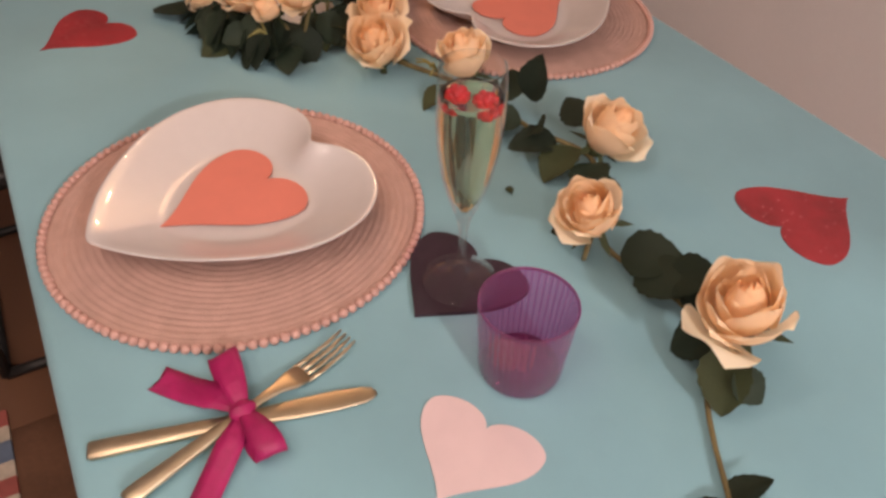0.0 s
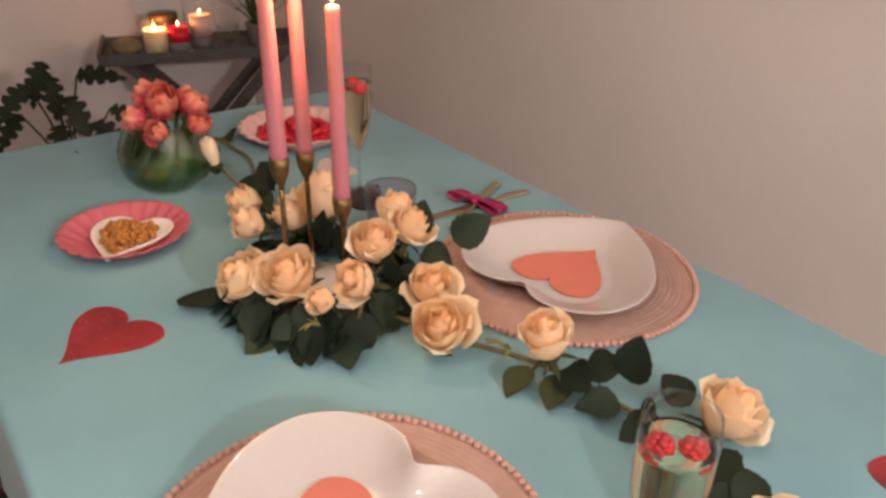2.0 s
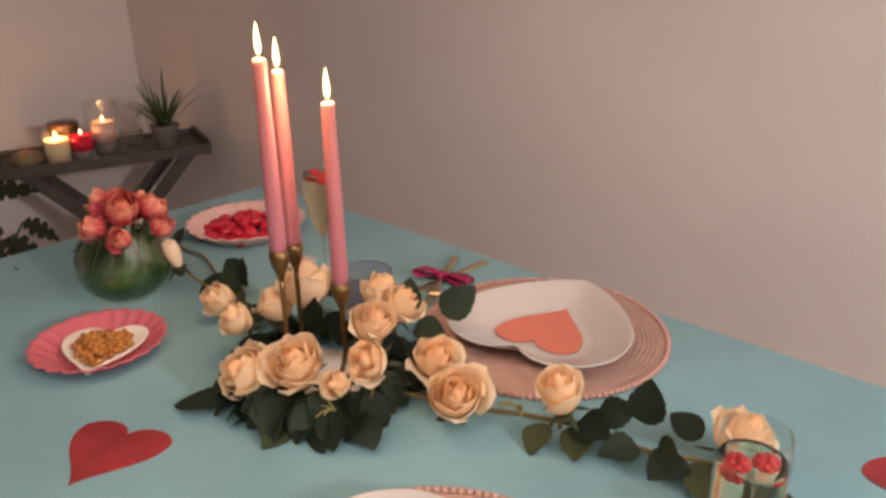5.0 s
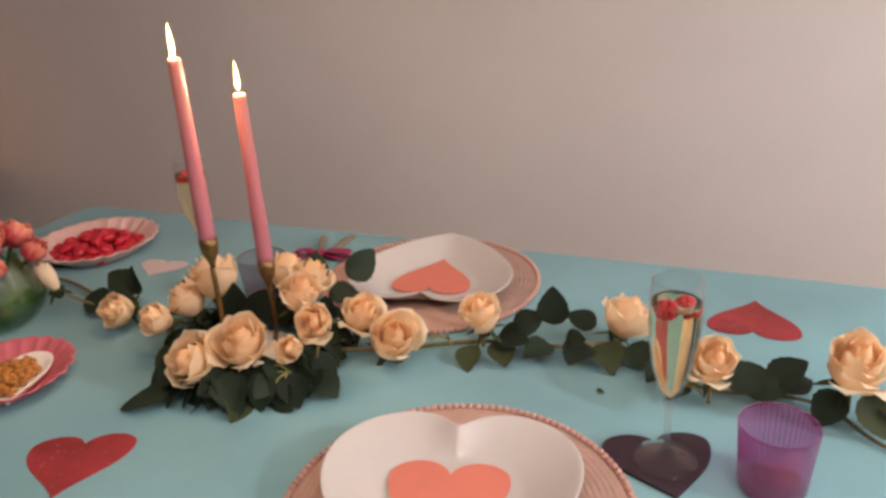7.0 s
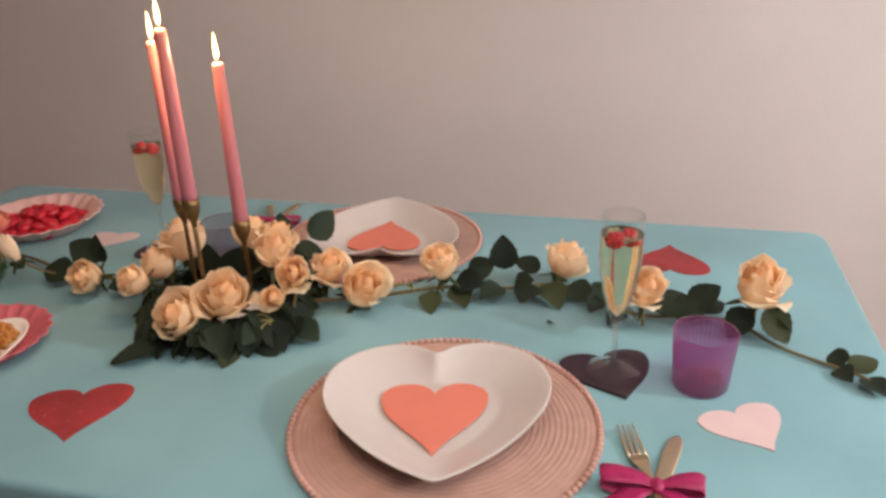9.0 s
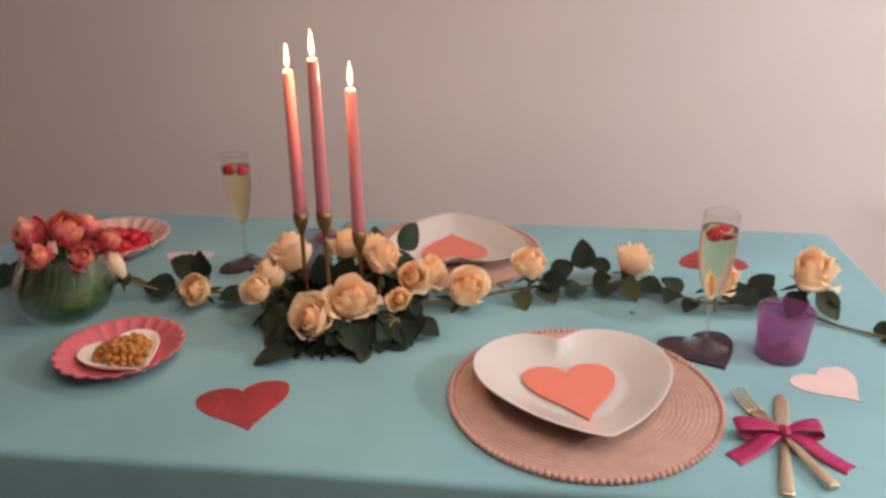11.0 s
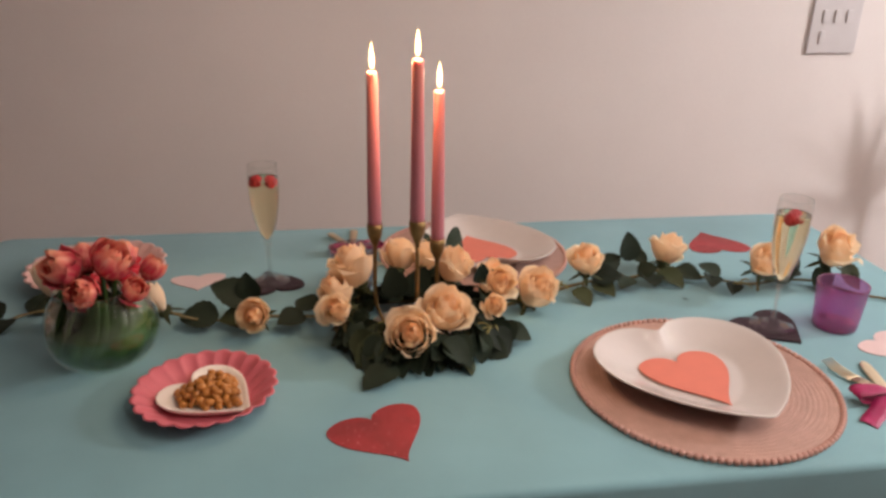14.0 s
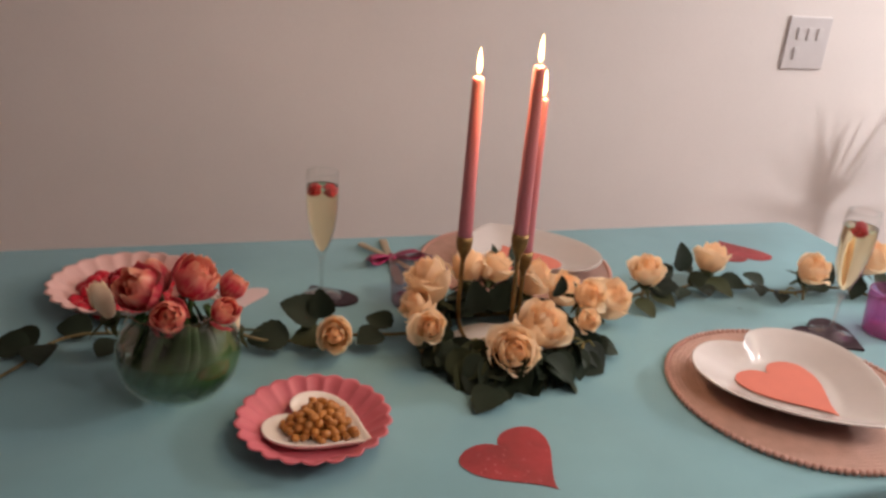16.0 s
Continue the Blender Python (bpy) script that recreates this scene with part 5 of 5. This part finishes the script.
jar(0.215, 0.160, 0.050, 0.095, M_AMBER, 0.088, "dark amber candle jar with a brass lid", lid=M_AMBER, glass=None)
jar(0.183, 0.058, 0.044, 0.112, M_CREAM, 0.086, "cream candle burning in a clear glass jar", lit=True, power=0.9)
jar(0.262, 0.052, 0.036, 0.100, M_REDGLASS, 0.092, "red candle with a grey base on the tray", lit=True, glass=None, power=0.03, core=1.0, foot=0.040)
jar(0.342, 0.095, 0.058, 0.190, M_PINKWAX, 0.122, "blush candle burning in a tall clear glass", lit=True, power=0.12, core=0.66, foot=0.052)
jar(0.292, 0.018, 0.018, 0.03, M_CREAM, 0.012, "small clear tealight glass on the tray")
gb = thing("glass_bowl", "small clear glass bowl on the tray", "bowl", at=on_tray(0.440, 0.190))
g = part("bowl", lathe([(0, 0), (0.02, 0), (0.024, 0.004), (0.042, 0.03), (0.040, 0.062), (0.038, 0.062), (0.0395, 0.031), (0.022, 0.007), (0, 0.005)], 28), M_GLASS, gb)
g.visible_shadow = False
bk = thing("straw_bundle", "low straw bowl on the tray", "bowl", at=on_tray(0.082, 0.075))
part("bowl", lathe([(0, 0.0), (0.035, 0.0), (0.05, 0.012), (0.056, 0.03), (0.045, 0.046), (0.02, 0.054), (0, 0.055)], 28, wave=lambda a, i: 1 + 0.05 * math.cos(3 * a + i)), M_BASKET, bk)

sp = thing("spiky_plant", "spiky green houseplant in a grey pot", "plant", at=on_tray(0.548, 0.105))
part("pot", lathe([(0, 0), (0.036, 0), (0.040, 0.004), (0.050, 0.07), (0.052, 0.082), (0.047, 0.082), (0.044, 0.07), (0, 0.068)], 28), M_POT, sp)
rnd = random.Random(21)


def blade(bm, base, d, length, width, droop):
    pts = []
    p, v = Vector(base), Vector(d).normalized()
    n = 8
    for k in range(n + 1):
        pts.append(p.copy())
        p = p + v * length / n
        v = (v + Vector((0, 0, -droop / n))).normalized()
    s = Vector((-d[1], d[0], 0.01)).normalized()
    rings = []
    for k, q in enumerate(pts):
        w = width * (0.55 + 0.9 * (k / n) * (1 - k / n)) * (1 - (k / n) ** 3 * 0.95)
        rings.append([q - s * w / 2, q + Vector((0, 0, -w * 0.18)), q + s * w / 2, q + Vector((0, 0, -w * 0.10))])
    loft(bm, rings)


for k in range(30):
    a = k * 2.4
    up = rnd.uniform(0.4, 2.6) if k > 4 else 4
    bm = bmesh.new()
    blade(bm, (0.012 * math.cos(a), 0.012 * math.sin(a), 0.069), (math.cos(a), math.sin(a), up), rnd.uniform(0.14, 0.26), 0.016, rnd.uniform(0.5, 1.9) if k > 4 else 0.15)
    part("leaf", bm, M_SPIKE, sp)

# dark big-leaved plant standing on the floor before the tray
bp = thing("leafy_plant", "potted plant with large dark split leaves", "plant", at=(-2.525, 0.292, 0))
part("pot", lathe([(0, 0), (0.10, 0), (0.105, 0.006), (0.125, 0.20), (0.128, 0.215), (0.118, 0.215), (0.114, 0.19), (0, 0.185)], 32), M_POT, bp)
part("soil", lathe([(0, 0.186), (0.112, 0.1865), (0.113, 0.190), (0, 0.196)], 24), M_SOIL, bp)


def split_leaf(seed):
    q = random.Random(seed)
    bm = bmesh.new()
    n = 18
    rows = []
    for i in range(n + 1):
        s = i / n
        w = 0.27 * (math.sin(math.pi * s ** 0.62) ** 0.8 if 0 < s < 1 else 0)
        cut = 0.42 if i % 4 == 3 and 2 < i < n - 2 else 1.0
        rows.append([bm.verts.new((s, t * w * (cut if abs(t) > 0.6 else 1), -0.28 * s * s + 0.10 * abs(t) * w)) for t in (-1, -0.5, 0, 0.5, 1)])
    for a, b in zip(rows, rows[1:]):
        for k in range(4):
            bm.faces.new((a[k], a[k + 1], b[k + 1], b[k]))
    bmesh.ops.remove_doubles(bm, verts=bm.verts[:], dist=1e-5)
    return mesh_of("big_leaf", bm, M_DKLEAF)


BIG = [split_leaf(s) for s in (1, 2)]
# middle of each leaf from the pot's axis, the way it hangs, length
PL = [((0.0, -0.05, 0.70), (0.3, -0.5, -0.7), 0.13), ((0.02, -0.02, 0.66), (0.4, -0.2, -0.8), 0.12), ((0.0, 0.12, 0.70), (0.4, 0.8, 0.05), 0.13), ((0.04, 0.03, 0.60), (0.6, 0.1, -0.6), 0.14),
      ((0.05, -0.03, 0.54), (0.7, -0.2, -0.5), 0.13), ((0.05, 0.11, 0.53), (0.5, 0.5, -0.6), 0.13), ((0.0, -0.12, 0.66), (0.2, -0.8, -0.5), 0.13), ((0.02, 0.17, 0.57), (0.3, 0.7, -0.5), 0.11),
      ((0.08, 0.02, 0.46), (0.8, 0.1, -0.5), 0.13), ((-0.04, -0.14, 0.57), (0.2, -0.7, -0.6), 0.12)]
for i, (c, d, ln) in enumerate(PL):
    d = Vector(d).normalized()
    c = Vector(c) - d * ln * 0.5
    part("stalk", tube(bmesh.new(), spline([(0.01 * math.cos(i), 0.01 * math.sin(i), 0.19), (c.x * 0.3, c.y * 0.3, 0.19 + (c.z - 0.19) * 0.65), c], 5), 0.0045, 6, 0.6), M_DKLEAF, bp)
    side = Vector((0.6, -0.3, 0.8))
    zz = (side - d * side.dot(d)).normalized()
    m = Matrix((d, zz.cross(d), zz)).transposed().to_4x4()
    m.translation = c
    share("big_leaf", BIG[i % 2], m @ Matrix.Scale(ln, 4), bp)

# ---- beyond the table's end: the shaded lamp and the tall plant whose shade falls on the wall ----
fp = thing("palm_plant", "tall spiky plant standing near the wall", "plant", at=(0.67, 1.03, 0))
part("pot", lathe([(0, 0), (0.11, 0), (0.115, 0.006), (0.14, 0.26), (0.143, 0.28), (0.132, 0.28), (0.128, 0.25), (0, 0.245)], 32), M_POT, fp)
part("trunk", tube(bmesh.new(), [(0, 0, 0.24), (0.006, 0, 0.55), (0, 0.004, 0.87)], 0.014, 10, 0.8), M_STEM, fp)
for k in range(38):
    a = k * 2.4
    bm = bmesh.new()
    blade(bm, (0, 0, 0.80 + 0.07 * rnd.random()), (math.cos(a), 0.55 * math.sin(a), rnd.uniform(-0.2, 2.6)), rnd.uniform(0.20, 0.33), 0.016, rnd.uniform(0.2, 1.2))
    part("leaf", bm, M_SPIKE, fp)
sl = thing("standing_lamp", "standing lamp with a bare round bulb", "floor lamp", at=(LAMP[0], LAMP[1], 0))
part("base", lathe([(0, 0), (0.13, 0), (0.132, 0.006), (0.12, 0.018), (0.015, 0.024), (0, 0.024)], 36), M_METAL, sl)
part("pole", tube(bmesh.new(), [(0, 0, 0.02), (0, 0, 0.9), (0, 0, LAMP[2] - 0.11)], 0.010, 12), M_METAL, sl)
b_ = part("bulb", lathe([(0, -0.11), (0.02, -0.11), (0.03, -0.095), (0.07, -0.06), (0.098, 0.0), (0.07, 0.07), (0.03, 0.094), (0, 0.098)], 32, at=(0, 0, LAMP[2])), glow("bulb_glow", (1.0, 0.84, 0.72), 3.0), sl, "glowing opal glass globe")
b_.visible_shadow = False

# ceiling spots
for x, y, power in SPOTS:
    cs = thing("ceiling_spot", "small recessed ceiling spot, switched on", "ceiling light", "ceiling spots", (x, y, CEIL))
    part("ring", lathe([(0.037, -0.004), (0.052, -0.004), (0.054, 0.0), (0.037, 0.0), (0.037, -0.004)], 28), M_TRIM, cs)
    ln = part("lens", lathe([(0, -0.002), (0.036, -0.002), (0.036, 0.0), (0, 0.0)], 24), M_LENS, cs)
    ln.visible_shadow = False

# ---- beside the table's front: chair frame and striped rug ----
chair = thing("dining_chair", "dining chair with a black metal sled frame", "chair")


def rod(pts, r=0.011):
    return tube(bmesh.new(), pts, r, 10)


for x in (-1.76, -1.295):
    part("runner", rod(spline([(x, 0.14, 0.012), (x, -0.10, 0.012), (x, -0.29, 0.012)], 3)), M_METAL, chair)
    part("leg", rod([(x, 0.14, 0.012), (x, 0.13, 0.22), (x, 0.12, 0.44)]), M_METAL, chair)
    part("leg", rod([(x, -0.29, 0.012), (x, -0.28, 0.22), (x, -0.27, 0.44)]), M_METAL, chair)
part("crossbar", rod([(-1.76, -0.29, 0.012), (-1.5, -0.29, 0.012), (-1.295, -0.29, 0.012)]), M_METAL, chair)
part("seat", boxes((-1.775, -1.28, -0.30, 0.15, 0.44, 0.475), bevel=0.012), M_METAL, chair)
rug = thing("striped_rug", "woven rug with red, cream and blue stripes", "rug")
x = -1.21
k = 0
while x < 0.4:
    wd = (0.040, 0.036, 0.048, 0.036)[k % 4]
    part("stripe", boxes((x, x + wd, -1.45, -0.302, 0.0, 0.009), bevel=0.002), M_RUGS[(0, 1, 2, 1)[k % 4]], rug, smooth=False)
    x += wd
    k += 1

# ---- floor boards ----
bw = 0.14
y = FRONT_Y
board_rnd = random.Random(4)
while y < WALL_Y - 0.001:
    y1 = min(y + bw - 0.003, WALL_Y)
    x = END_X - 0.02 - board_rnd.uniform(0, 0.9)
    while x < RIGHT_X:
        x1 = min(x + 1.25, RIGHT_X)
        part("board", boxes((max(x, END_X - 0.02), x1 - 0.002, y, y1, -0.012, 0.0)), M_FLOOR, floor, smooth=False)
        x += 1.25
    y += bw
